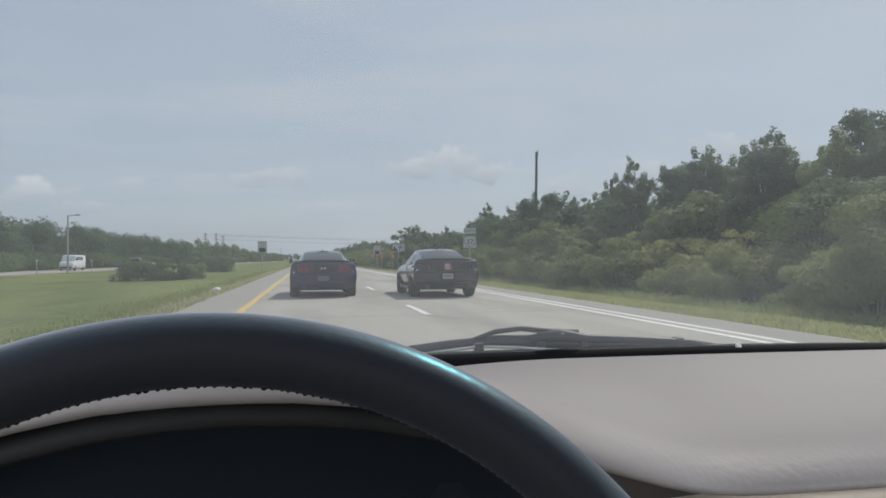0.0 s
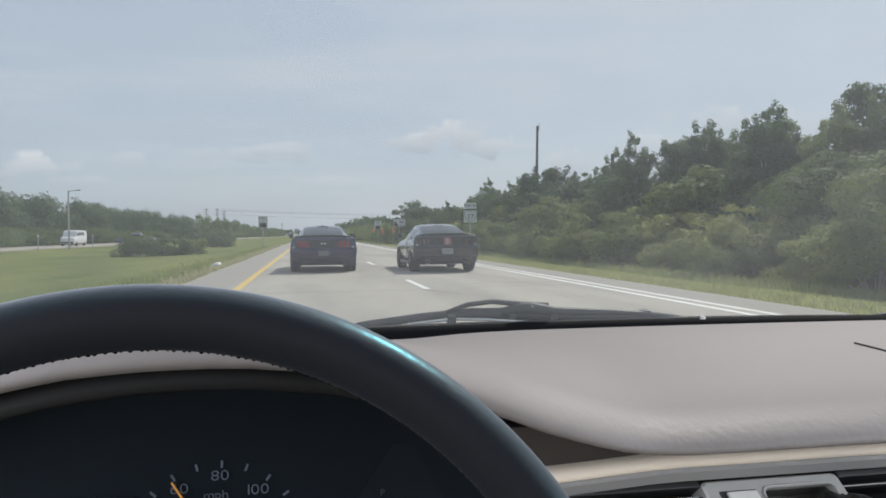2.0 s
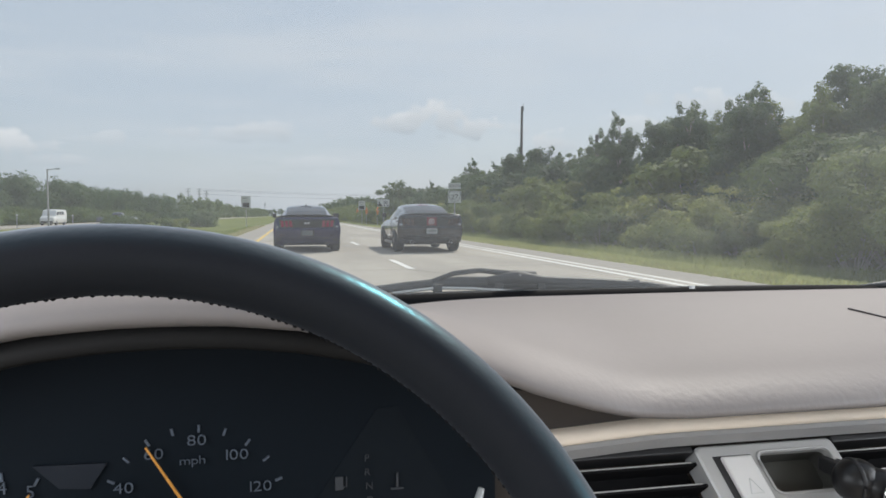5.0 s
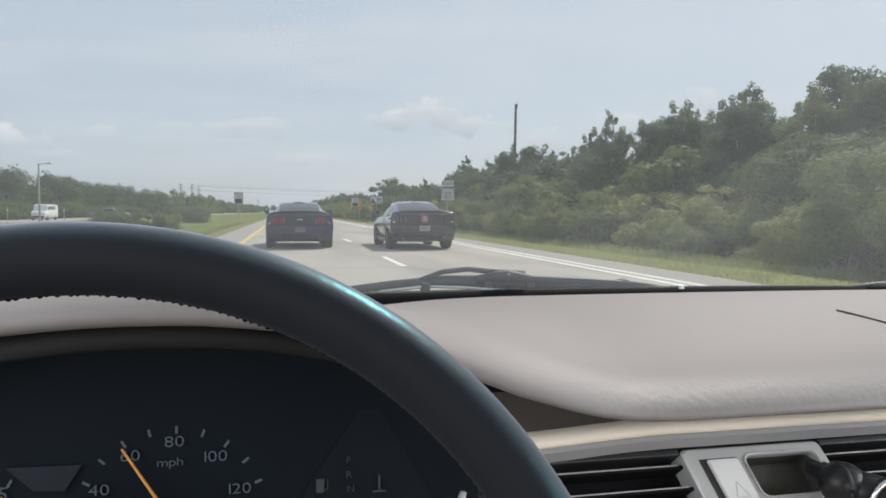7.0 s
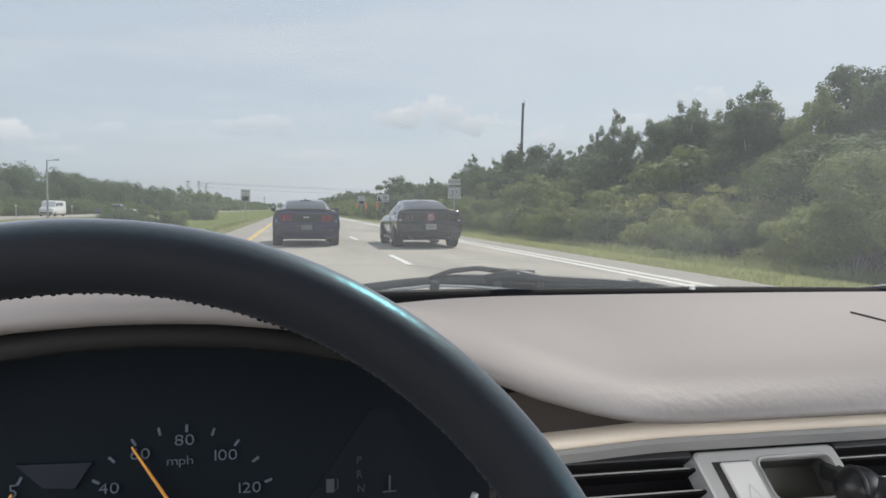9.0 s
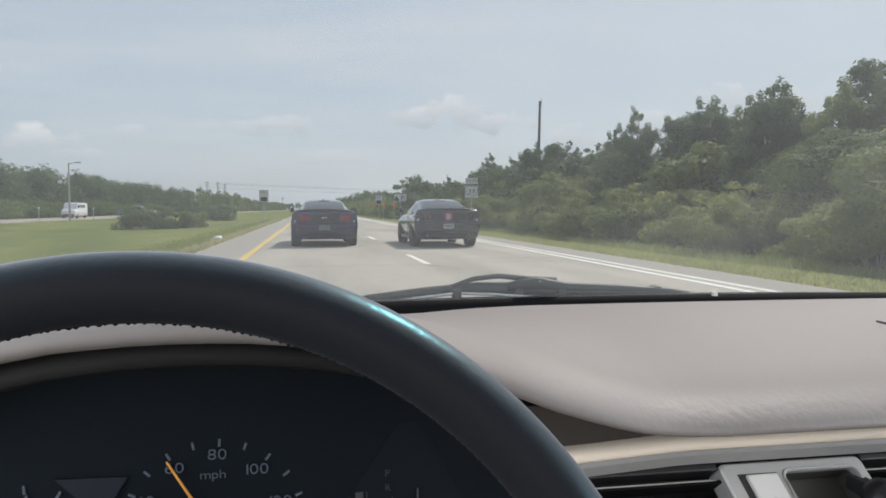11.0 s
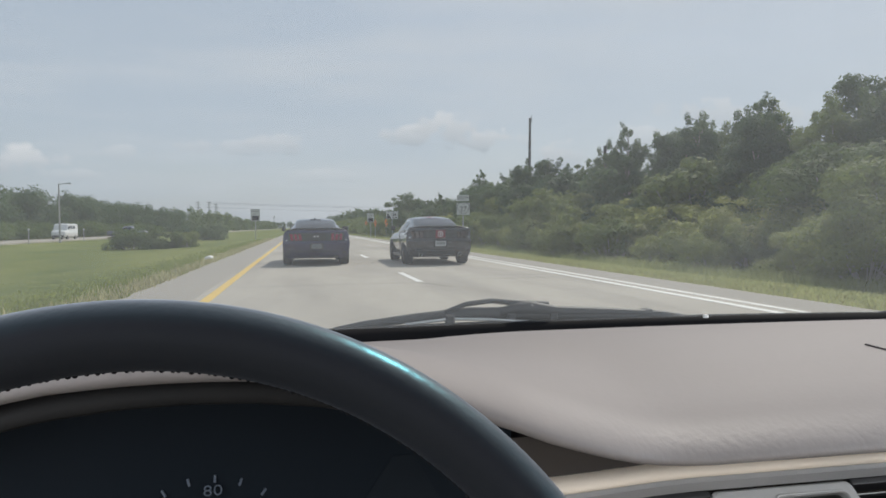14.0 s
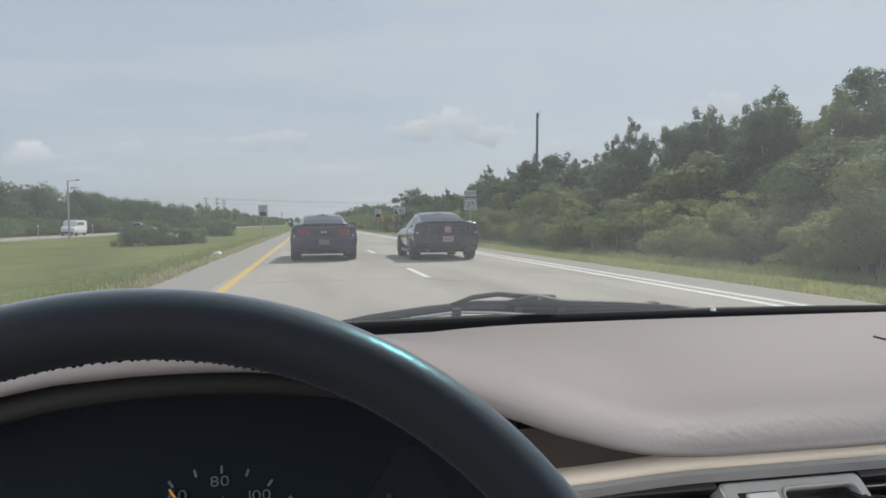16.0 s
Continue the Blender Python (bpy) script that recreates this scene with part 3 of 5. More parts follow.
rng = np.random.default_rng(11)
TREES = [("tree", 8.6, 2.5, 21, LEAF, "tall dark green roadside tree with ragged crown"),
         ("tree", 7.6, 2.2, 22, LEAF, "dark green roadside tree with uneven crown"),
         ("tree", 9.4, 1.3, 23, LEAF, "slim tall dark roadside tree with tufted crown", True),
         ("tree", 6.8, 2.6, 24, LEAF_LIGHT, "fresh green broad roadside tree"),
         ("tree", 8.0, 1.7, 25, LEAF, "dark roadside tree with narrow broken crown", True)]
SHRUBS = [("shrub", 2.1, 1.7, 31, LEAF_SHRUB, "yellow-green roadside shrub in the thicket"), ("shrub", 2.5, 1.9, 32, LEAF_LIGHT, "green roadside shrub in the thicket"),
          ("shrub", 1.6, 1.5, 33, LEAF_SHRUB, "low yellow-green roadside shrub"), ("shrub", 2.9, 1.9, 34, LEAF, "dark green tall shrub under the trees")]
grown = {}


def plant(build, spec, coarse, m, **more):
    """The first of its kind is grown, the next ones are copies of it."""
    key = (spec[0], spec[3], coarse)
    if key not in grown:
        grown[key] = build(*spec, coarse=coarse, m=m, **more)
    else:
        copy_thing(grown[key], m).matrix_basis = m


spots = []
for i in range(56):
    y = 20 + 3.2 * i + rng.normal(0, 1.0)
    spots.append((17.2 + rng.normal(0, 0.9), y))
for i in range(40):
    spots.append((21.0 + rng.normal(0, 1.4), 21 + 4.6 * i + rng.normal(0, 1.5)))
spots += [(17.6, 30.5), (18.2, 33.5), (19.6, 36.0), (18.4, 27.0)]
for i, (x, y) in enumerate(spots):
    spec = TREES[int(rng.integers(0, len(TREES)))]
    if y < 30 and len(spec) > 6:
        spec = TREES[0]
    s = (5.0 + rng.normal(0, 0.55) + 0.20 * (x - 17)) * (1.0 - 0.18 * smooth_step(55, 100, y) + 0.10 * smooth_step(34, 24, y)) * (1.10 if len(spec) > 6 else 1.0) / spec[1]
    m = pose(x, y, ground_z(x, y), 0, 0, rng.uniform(0, 360)) @ Matrix.Diagonal((s, s, s, 1))
    plant(tree, spec, y > 44, m)
for x, y, s in ((18.4, 25.4, 0.80), (17.8, 22.2, 0.78)):  # broad trees close to the road
    plant(tree, TREES[3], False, pose(x, y, ground_z(x, y), 0, 0, 40 * y) @ Matrix.Diagonal((s, s, s, 1)))
for row, (bx, sx, step, count) in enumerate(((11.8, 0.45, 2.3, 40), (13.6, 0.6, 2.6, 40), (15.6, 0.7, 3.2, 36))):
    for i in range(count):
        y = 9.5 + row * 1.2 + step * i + rng.normal(0, 0.5)
        x = bx + rng.normal(0, sx)
        k = ((0, 2, 1, 0), (0, 2, 1, 0), (0, 1, 0, 3))[row][int(rng.integers(0, 4))]
        s = rng.uniform(0.65, 1.28) * (0.66, 0.88, 1.18)[row]
        m = pose(x, y, ground_z(x, y), 0, 0, rng.uniform(0, 360)) @ Matrix.Diagonal((s * 1.15, s * 1.15, s, 1))
        if y < 22:
            plant(shrub, SHRUBS[k], False, m)
        else:
            plant(shrub, SHRUBS[k], True, m, size=0.105)
shrub("round_tree", 4.6, 2.3, 41, LEAF, "rounded dark green tree standing apart near the verge", pose(11.5, 84, 0), 0.17, "round trees")
shrub("median_bush", 1.5, 1.7, 42, LEAF_LIGHT, "low green bush in the grass median", pose(-12.6, 58.5, -0.5), 0.085, "median bushes")
shrub("median_bush", 1.35, 1.5, 43, LEAF_LIGHT, "broad green bush in the grass median", pose(-10.4, 59.5, -0.5), 0.085, "median bushes")
shrub("median_bush", 1.3, 1.2, 46, LEAF_LIGHT, "small green bush in the grass median", pose(-8.8, 60.5, -0.5), 0.080, "median bushes")
shrub("median_bush", 1.6, 2.6, 44, LEAF, "dark bush far along the grass median", pose(-11.5, 98, -0.25), 0.13, "median bushes")
shrub("median_bush", 1.6, 2.8, 45, LEAF, "dark bush far along the grass median", pose(-14.5, 106, -0.25), 0.13, "median bushes")


def far_wood(name, line, count, tall, seed, mat, label, cover=0.5, size=0.32):
    rg = np.random.default_rng(seed)
    clumps = []
    for i in range(count):
        x, y = line(i / count, rg)
        h = tall * rg.uniform(0.7, 1.15)
        r = rg.uniform(1.8, 3.4)
        for f, q in ((0.22, 1.0), (0.48, 1.05), (0.72, 0.95), (0.84, 0.62)):
            clumps.append(((x + rg.normal(0, 0.8), y + rg.normal(0, 1.4), h * f), (r * q, r * q, h * 0.19)))
    v, f = leaf_cloud(rg, clumps, cover, size, 0.4, True)
    return tagged(data_part(name, v, f, mat), label, "trees", kind="stuff")


far_wood("far_trees", lambda f, r: (-46 + r.normal(0, 2), 92 + 190 * f + r.normal(0, 2)), 120, 7.4, 51, LEAF, "dark green line of trees beyond the opposite carriageway", 0.42, 0.26)
far_wood("far_trees", lambda f, r: (-44 + 8 * f + r.normal(0, 3), 290 + 700 * f + r.normal(0, 5)), 110, 8.5, 52, LEAF, "distant dark green line of trees", 0.6, 0.7)
far_wood("far_trees", lambda f, r: (19 + r.normal(0, 3), 200 + 700 * f + r.normal(0, 5)), 110, 6.5, 53, LEAF, "distant dark green roadside wood", 0.6, 0.6)
far_wood("wood_depth", lambda f, r: (27 + r.normal(0, 1.5), 16 + 190 * f), 85, 5.2, 54, LEAF, "dark depth of the roadside wood", 0.35, 0.22)
far_wood("far_shrubs", lambda f, r: (14.0 + r.normal(0, 1.2), 105 + 240 * f), 90, 3.0, 55, LEAF_SHRUB, "distant roadside thicket", 0.5, 0.24)
far_wood("far_shrubs", lambda f, r: (-40 + r.normal(0, 2), 80 + 130 * f), 60, 2.4, 56, LEAF_LIGHT, "low scrub before the far trees", 0.45, 0.20)
far_wood("horizon_trees", lambda f, r: (-300 + 640 * f, 1500 + r.normal(0, 20)), 150, 13, 57, LEAF, "low tree line on the horizon", 0.8, 2.2)


# ---- poles, cables, signs ----
def utility_pole(m, height, label, mat=POLE_WOOD, group="utility poles"):
    th = empty_thing("utility_pole", m, label, "pole", group)
    part("shaft", rod(bmesh.new(), (0, 0, -0.3), (0, 0, height), 0.13, 0.085, 12), mat, th)
    part("top_pin", rod(bmesh.new(), (0.12, 0, height - 0.25), (0.12, 0, height + 0.25), 0.03, 0.02, 8), GALV, th)
    part("bracket", box(bmesh.new(), (-0.05, -0.05, height - 0.3), (0.14, 0.05, height - 0.22)), GALV, th)
    return th


utility_pole(pose(16.3, 52.0, 0, 0, 1.0), 8.9, "tall weathered wooden utility pole above the trees")
utility_pole(pose(17.2, 40.0, 0, 0, -1.0), 5.6, "shorter weathered wooden utility pole among trees")


def power_tower(m, height, group="power poles"):
    th = empty_thing("power_pole", m, "tall grey concrete power transmission pole far off", "pole", group)
    part("shaft", rod(bmesh.new(), (0, 0, -0.3), (0, 0, height), 0.45, 0.30, 10), POLE_CONC, th)
    for z in (0.78, 0.87, 0.96):
        part("cross_arm", box(bmesh.new(), (-2.0, -0.2, height * z), (2.0, 0.2, height * z + 0.35)), GALV, th)
    return th


for x, y, h in ((-73, 560, 21), (-69, 590, 22), (-66, 610, 21), (-40, 1150, 20), (220, 640, 20)):
    power_tower(pose(x, y, 0), h)
for k, (z0, x0) in enumerate(((17.5, -69), (20.0, -69), (20.5, -66))):
    pts = [(x0 + (220 - x0) * f, 585 + 55 * f + 6 * k, z0 - 14 * f * (1 - f) + 0.5 * k) for f in np.linspace(0, 1, 24)]
    tagged(mesh_object("power_cable", strip(pts, 0.055, 4), CABLE), "thin dark power cable crossing far above the road", "cable", "power cables")


def road_sign(name, m, label, w, h, z, posts=1):
    th = empty_thing(name, m, label, "road sign", "road signs")
    for px in ((0,) if posts == 1 else (-w * 0.3, w * 0.3)):
        part("post", box(bmesh.new(), (px - 0.035, 0.01, -0.5), (px + 0.035, 0.06, z + h), 0.006), GALV, th)
    part("plate", box(bmesh.new(), (-w / 2, -0.012, z), (w / 2, 0.008, z + h), 0.004), SIGN_WHITE, th)
    return th


def frame_border(th, w, h, z, t=0.02, inset=0.025, mat=SIGN_BLACK):
    a, b = w / 2 - inset, z + inset
    c = z + h - inset
    for n_, lo, hi in (("border", (-a, -0.017, b), (a, -0.013, b + t)), ("border", (-a, -0.017, c - t), (a, -0.013, c)),
                       ("border", (-a, -0.017, b + t), (-a + t, -0.013, c - t)), ("border", (a - t, -0.017, b + t), (a, -0.013, c - t))):
        part(n_, box(bmesh.new(), lo, hi), mat, th)


route = road_sign("route_sign", pose(9.0, 41.0, ground_z(9.0, 41)), "white highway route shield sign on a steel post", 0.75, 0.68, 1.9)
part("direction_plate", box(bmesh.new(), (-0.36, -0.012, 2.68), (0.36, 0.008, 3.02), 0.004), SIGN_WHITE, route)
shield = bmesh.new()
outline = [(-0.30, 2.52), (-0.16, 2.55), (0, 2.50), (0.16, 2.55), (0.30, 2.52), (0.33, 2.38), (0.28, 2.18), (0.20, 2.05), (0, 1.95), (-0.20, 2.05), (-0.28, 2.18), (-0.33, 2.38)]
part("shield_field", flat_shape([(x * 1.09, 2.25 + (z - 2.25) * 1.07) for x, z in outline], -0.0162, -0.0125), SIGN_BLACK, route, "black shield outline")
front, rear = ([shield.verts.new((x, y, z)) for x, z in outline] for y in (-0.021, -0.0165))
shield.faces.new(front)
for a in range(12):
    shield.faces.new((front[a], front[(a + 1) % 12], rear[(a + 1) % 12], rear[a]))
bmesh.ops.recalc_face_normals(shield, faces=shield.faces)
part("shield", shield, SIGN_WHITE, route)
lettering("word", "SOUTH", 0.22, Matrix.Translation((0, -0.014, 2.85)) @ FACING, SIGN_BLACK, route)
lettering("route_number", "27", 0.40, Matrix.Translation((0, -0.023, 2.22)) @ FACING, SIGN_BLACK, route)

for x, y, note in ((9.0, 98.0, "white speed limit sign with dark display panel"), (-4.6, 78.0, "white speed limit sign beside the median")):
    sl = road_sign("speed_limit_sign", pose(x, y, ground_z(x, y)), note, 0.92, 1.22, 1.9)
    frame_border(sl, 0.92, 1.22, 1.9)
    lettering("word", "SPEED", 0.24, Matrix.Translation((0, -0.014, 2.88)) @ FACING, SIGN_BLACK, sl)
    lettering("word", "LIMIT", 0.24, Matrix.Translation((0, -0.014, 2.60)) @ FACING, SIGN_BLACK, sl)
    part("display", box(bmesh.new(), (-0.33, -0.03, 1.98), (0.33, -0.013, 2.44), 0.006), MATT_BLACK, sl)

adopt = road_sign("roadside_notice", pose(9.2, 76.0, ground_z(9.2, 76)), "white roadside volunteer notice sign on a steel post", 1.22, 0.76, 2.1)
lettering("word", "ADOPT-A-HIGHWAY", 0.115, Matrix.Translation((0, -0.014, 2.78)) @ FACING, material("sign_blue", (0.10, 0.13, 0.22), 0.5), adopt)
part("picture", flat_shape([(-0.58, 2.13), (-0.10, 2.13), (-0.16, 2.30), (-0.30, 2.42), (-0.38, 2.62), (-0.50, 2.62), (-0.52, 2.40), (-0.58, 2.30)], -0.017, -0.012), SIGN_BLACK, adopt, "dark winding road drawing")
for z in (2.60, 2.50, 2.40):
    part("text_bar", box(bmesh.new(), (-0.02, -0.016, z), (0.46, -0.0125, z + 0.045)), SIGN_BLACK, adopt)
part("emblem", rod(bmesh.new(), (0.10, -0.0125, 2.24), (0.10, -0.017, 2.24), 0.075, 0.075, 16), SIGN_BLACK, adopt)
part("emblem", box(bmesh.new(), (0.30, -0.016, 2.19), (0.52, -0.0125, 2.27)), SIGN_BLACK, adopt)
for x, y in ((10.4, 92.0), (10.6, 108.0), (10.8, 126.0)):
    warn = empty_thing("works_sign", pose(x, y, ground_z(x, y), 0, 0, 66), "orange diamond road works sign turned side-on on a steel post", "road sign", "works signs")
    part("post", box(bmesh.new(), (-0.03, 0.01, -0.4), (0.03, 0.05, 2.0), 0.005), GALV, warn)
    part("plate", box(bmesh.new(), (-0.42, -0.012, -0.42), (0.42, 0.008, 0.42), 0.03, Matrix.Translation((0, 0, 1.95)) @ Matrix.Rotation(radians(45), 4, "Y")), ORANGE, warn, "orange diamond plate")
    for z in (2.08, 1.95, 1.82):
        part("text_bar", box(bmesh.new(), (-0.20, -0.016, z - 0.03), (0.20, -0.0125, z + 0.03)), SIGN_BLACK, warn)
marker = None
for y in (62, 80, 99, 121):
    m = pose(-26.6, y, ground_z(-26.6, y))
    if marker is None:
        marker = empty_thing("marker_post", m, "thin grey roadside marker post with white top", "post", "marker posts")
        part("post", rod(bmesh.new(), (0, 0, -0.2), (0, 0, 1.5), 0.045, 0.04, 8), GALV, marker)
        part("cap", box(bmesh.new(), (-0.09, -0.04, 1.40), (0.09, 0.04, 1.56), 0.02), SIGN_WHITE, marker, "white cap")
    else:
        copy_thing(marker, m).matrix_basis = m
lamp_post = empty_thing("street_lamp", pose(-25.5, 86, -0.2), "tall grey street lamp post with a short arm", "street lamp")
part("post", rod(bmesh.new(), (0, 0, -0.2), (0, 0, 6.3), 0.11, 0.07, 10), POLE_CONC, lamp_post)
part("arm", rod(bmesh.new(), (0, 0, 6.2), (0.9, 0, 6.35), 0.04, 0.035, 8), GALV, lamp_post)
part("lamp_head", box(bmesh.new(), (0.75, -0.12, 6.25), (1.25, 0.12, 6.40), 0.03), GALV, lamp_post)

crack = bmesh.new()
for (x0, y0), (x1, y1) in (((-1.2, 14.2), (2.2, 14.35)), ((2.2, 14.35), (2.7, 13.2)), ((3.3, 15.8), (5.4, 15.9)), ((3.4, 14.9), (5.5, 15.0)),
                             ((-1.4, 27.5), (2.1, 27.9)), ((2.6, 31.0), (6.0, 30.6)), ((-1.0, 37.0), (5.9, 37.4))):
    n_ = 10
    line = [(x0 + (x1 - x0) * k / n_ + 0.03 * noise.noise(Vector((k, y0, 0))), y0 + (y1 - y0) * k / n_ + 0.05 * noise.noise(Vector((k, x0, 4))), 0.0005) for k in range(n_ + 1)]
    rows_ = [[crack.verts.new((x - 0.016, y - 0.024, 0.0012)), crack.verts.new((x + 0.016, y + 0.024, 0.0012))] for x, y, z in line]
    for p, q in zip(rows_, rows_[1:]):
        crack.faces.new((p[0], q[0], q[1], p[1]))
tagged(mesh_object("road_cracks", crack, material("crack_tar", (0.13, 0.122, 0.112), 0.9)), "thin dark sealed cracks across the road", "cracks", kind="structure")

# ---- the cabin ----
CX = 0.34  # the middle of the car
own_car = empty_thing("own_car_body", Matrix(), "beige sedan seen from its driver's seat", "car")


def edge_z(x):
    """Height of the pad's front lower edge: flat over the middle, humped over the gauges."""
    return float(np.interp(abs(x + 0.075), (0, 0.04, 0.08, 0.12, 0.16, 0.20, 0.24, 0.28, 0.32, 0.36), (1.0030, 1.0016, 0.9970, 0.9882, 0.977, 0.9625, 0.947, 0.9345, 0.924, 0.9205)))


def lip_y(x):
    return 0.500 - 0.040 * max(0.0, 1 - abs((x + 0.075) / 0.33) ** 2.5)


def pad_z(x, y):
    """Height of the pad's upper face."""
    b, l = edge_z(x), lip_y(x)
    hump = (b - 0.918) / 0.087
    top = b + 0.028 + 0.002 * hump
    back = 0.9535 - 0.012 * ((x - CX) / 0.8) ** 2
    f = (y - 0.93) / (l + 0.040 - 0.93)
    return back + (top - back) * (f ** (1.0 + 0.9 * hump)) + 0.030 * math.sin(math.pi * f) * (1 - hump)


bm = bmesh.new()
rings = []
xs = [-0.49 + 0.0225 * i for i in range(74)]
for x in xs:
    b, l = edge_z(x), lip_y(x)
    hump = (b - 0.918) / 0.087
    back = 0.9535 - 0.012 * ((x - CX) / 0.8) ** 2
    ring = [(x, 0.985, back - 0.012), (x, 0.93, back)]
    y0 = l + 0.075
    for k in range(1, 9):
        y = 0.93 + (y0 - 0.93) * k / 8
        ring.append((x, y, pad_z(x, y)))
    # the front rolls over softly down to its lower edge
    z0, slope = pad_z(x, y0), (pad_z(x, y0 + 0.01) - pad_z(x, y0)) / 0.01
    low = b - 0.0055 + 0.0015 * hump + 0.0035 * min(1.0, 2 * hump) + 0.0040 * smooth_step(-0.08, -0.24, x)
    r_ = 1 - 0.35 * hump
    p0, p1, p2, p3 = (y0, z0), (l - 0.004 + 0.020 * r_, z0 - slope * (0.079 - 0.020 * r_)), (l - 0.020 - 0.003 * r_, low + 0.007 - 0.006 * r_), (l + 0.028 - 0.020 * r_, low)
    for k in range(1, 15):
        t_ = k / 14
        w_ = ((1 - t_) ** 3, 3 * t_ * (1 - t_) ** 2, 3 * t_ * t_ * (1 - t_), t_ ** 3)
        ring.append((x, *(sum(q * p[n_] for q, p in zip(w_, (p0, p1, p2, p3))) for n_ in (0, 1))))
    ring.append((x, 0.60, low + 0.004))
    rings.append(ring)
loft(bm, rings)
bmesh.ops.recalc_face_normals(bm, faces=bm.faces)
dashboard = empty_thing("dashboard", Matrix(), "beige vinyl dashboard with cream strip and grey band", "dashboard")
part("top_pad", bm, PAD, dashboard, "grained beige vinyl top pad with creased front lip", True)

# instrument hood: a dark inner rim under the brow
hood = empty_thing("instrument_cluster", Matrix(), "dark instrument cluster behind the steering wheel", "gauges")
bm, rings = bmesh.new(), []
for i in range(41):
    x = -0.28 + 0.40 * i / 40
    b, l = edge_z(x), lip_y(x)
    rings.append([(x, l + 0.024, b + 0.004), (x, l + 0.009, b - 0.003), (x, l + 0.006, b - 0.0115), (x, l + 0.014, b - 0.0145), (x, 0.545, b - 0.011), (x, 0.56, b + 0.01)])
loft(bm, rings)
part("hood_liner", bm, DARK_HOOD, hood, "dark grey liner under the brow", True)
GF = 0.5405  # plane of the gauge face


arch = [(-0.30 + 0.45 * k / 30, edge_z(-0.30 + 0.45 * k / 30) - 0.006) for k in range(31)]
part("gauge_face", flat_shape([(0.15, 0.66), (-0.30, 0.66)] + arch, GF, GF + 0.003), GAUGE, hood)
part("housing", flat_shape([(0.15, 0.66), (-0.30, 0.66)] + arch, GF + 0.003, 0.60), MATT_BLACK, hood)
part("message_window", flat_shape([(-0.1735, 0.9015), (-0.1265, 0.9005), (-0.1375, 0.8835), (-0.1570, 0.8850)], GF - 0.003, GF), GAUGE_PANE, hood, "blue-grey message window")
part("warning_panel", flat_shape([(0.060, 0.928), (0.075, 0.928), (0.125, 0.84), (0.125, 0.80), (0.0, 0.80), (0.012, 0.858)], GF - 0.0006, GF), GAUGE_PANE_DIM, hood, "dim grey warning light panel")
SC, SR = (-0.0696, 0.8586), 0.0618
for mph in range(0, 150, 10):
    a = radians((mph - 80) * 1.66 + 3.25)
    if abs(a) > radians(120):
        continue
    b_ = box(bmesh.new(), (-0.0008, GF - 0.0015, -0.0026), (0.0008, GF, 0.0026))
    t_ = part("tick", b_, MARK, hood)
    t_.matrix_basis = Matrix.Translation((SC[0] + SR * math.sin(a), 0, SC[1] + SR * math.cos(a))) @ Matrix.Rotation(a, 4, "Y")
for word, x, z, s in (("40", -0.1165, 0.8828, 0.0112), ("60", -0.0962, 0.9052, 0.0112), ("80", -0.0675, 0.9133, 0.0112), ("100", -0.0402, 0.9013, 0.0112),
                      ("120", -0.0242, 0.8772, 0.0112), ("mph", -0.0705, 0.8992, 0.0090)):
    lettering("numeral", word, s, Matrix.Translation((x, GF - 0.002, z - 0.0012)) @ FACING @ Matrix.Diagonal((1.2, 0.95, 1, 1)), MARK, hood, piece="digit", thin=0.012)
a = radians(-31)
nd = part("needle", flat_shape([(-0.0012, -0.012), (0.0012, -0.012), (0.0006, 0.0605), (-0.0006, 0.0605)], -0.0015, 0.0), NEEDLE, hood, "orange speed needle")
nd.matrix_basis = Matrix.Translation((SC[0], GF - 0.005, SC[1])) @ Matrix.Rotation(a, 4, "Y")
# tachometer
TC, TR = (-0.1905, 0.8575), 0.0375
for k in range(9):
    a = radians(-140.2 + 34 * k)
    t_ = part("tick", box(bmesh.new(), (-0.0008, GF - 0.0015, -0.0030), (0.0008, GF, 0.0030)), MARK, hood)
    t_.matrix_basis = Matrix.Translation((TC[0] + TR * math.sin(a), 0, TC[1] + TR * math.cos(a))) @ Matrix.Rotation(a, 4, "Y")
for word, deg in (("3", -38.2), ("4", -4.2), ("5", 29.8), ("6", 63.8)):
    a = radians(deg)
    lettering("numeral", word, 0.0125, Matrix.Translation((TC[0] + 0.030 * math.sin(a), GF - 0.002, TC[1] + 0.030 * math.cos(a))) @ FACING, MARK, hood, piece="digit", thin=0.012)
nd = part("needle", flat_shape([(-0.0012, -0.012), (0.0012, -0.012), (0.0006, 0.030), (-0.0006, 0.030)], -0.0015, 0.0), NEEDLE, hood, "orange engine speed needle")
nd.matrix_basis = Matrix.Translation((TC[0], GF - 0.005, TC[1])) @ Matrix.Rotation(radians(31), 4, "Y")
for word, x, z in (("P", 0.0520, 0.8915), ("R", 0.0523, 0.8810), ("N", 0.0535, 0.8705), ("D", 0.0540, 0.8600)):
    lettering("gear_letter", word, 0.0075, Matrix.Translation((x, GF - 0.003, z)) @ FACING, MARK_DIM, hood, thin=0.010)
part("fuel_symbol", box(bmesh.new(), (0.0285, GF - 0.003, 0.8690), (0.0345, GF - 0.0015, 0.8790), 0.0005), MARK_DIM, hood)
part("fuel_symbol", strip([(0.0345, GF - 0.002, 0.871), (0.0368, GF - 0.002, 0.871), (0.0368, GF - 0.002, 0.8785)], 0.0005, 5), MARK_DIM, hood)
part("temperature_symbol", box(bmesh.new(), (0.0735, GF - 0.003, 0.8680), (0.0750, GF - 0.0015, 0.8790)), MARK_DIM, hood)
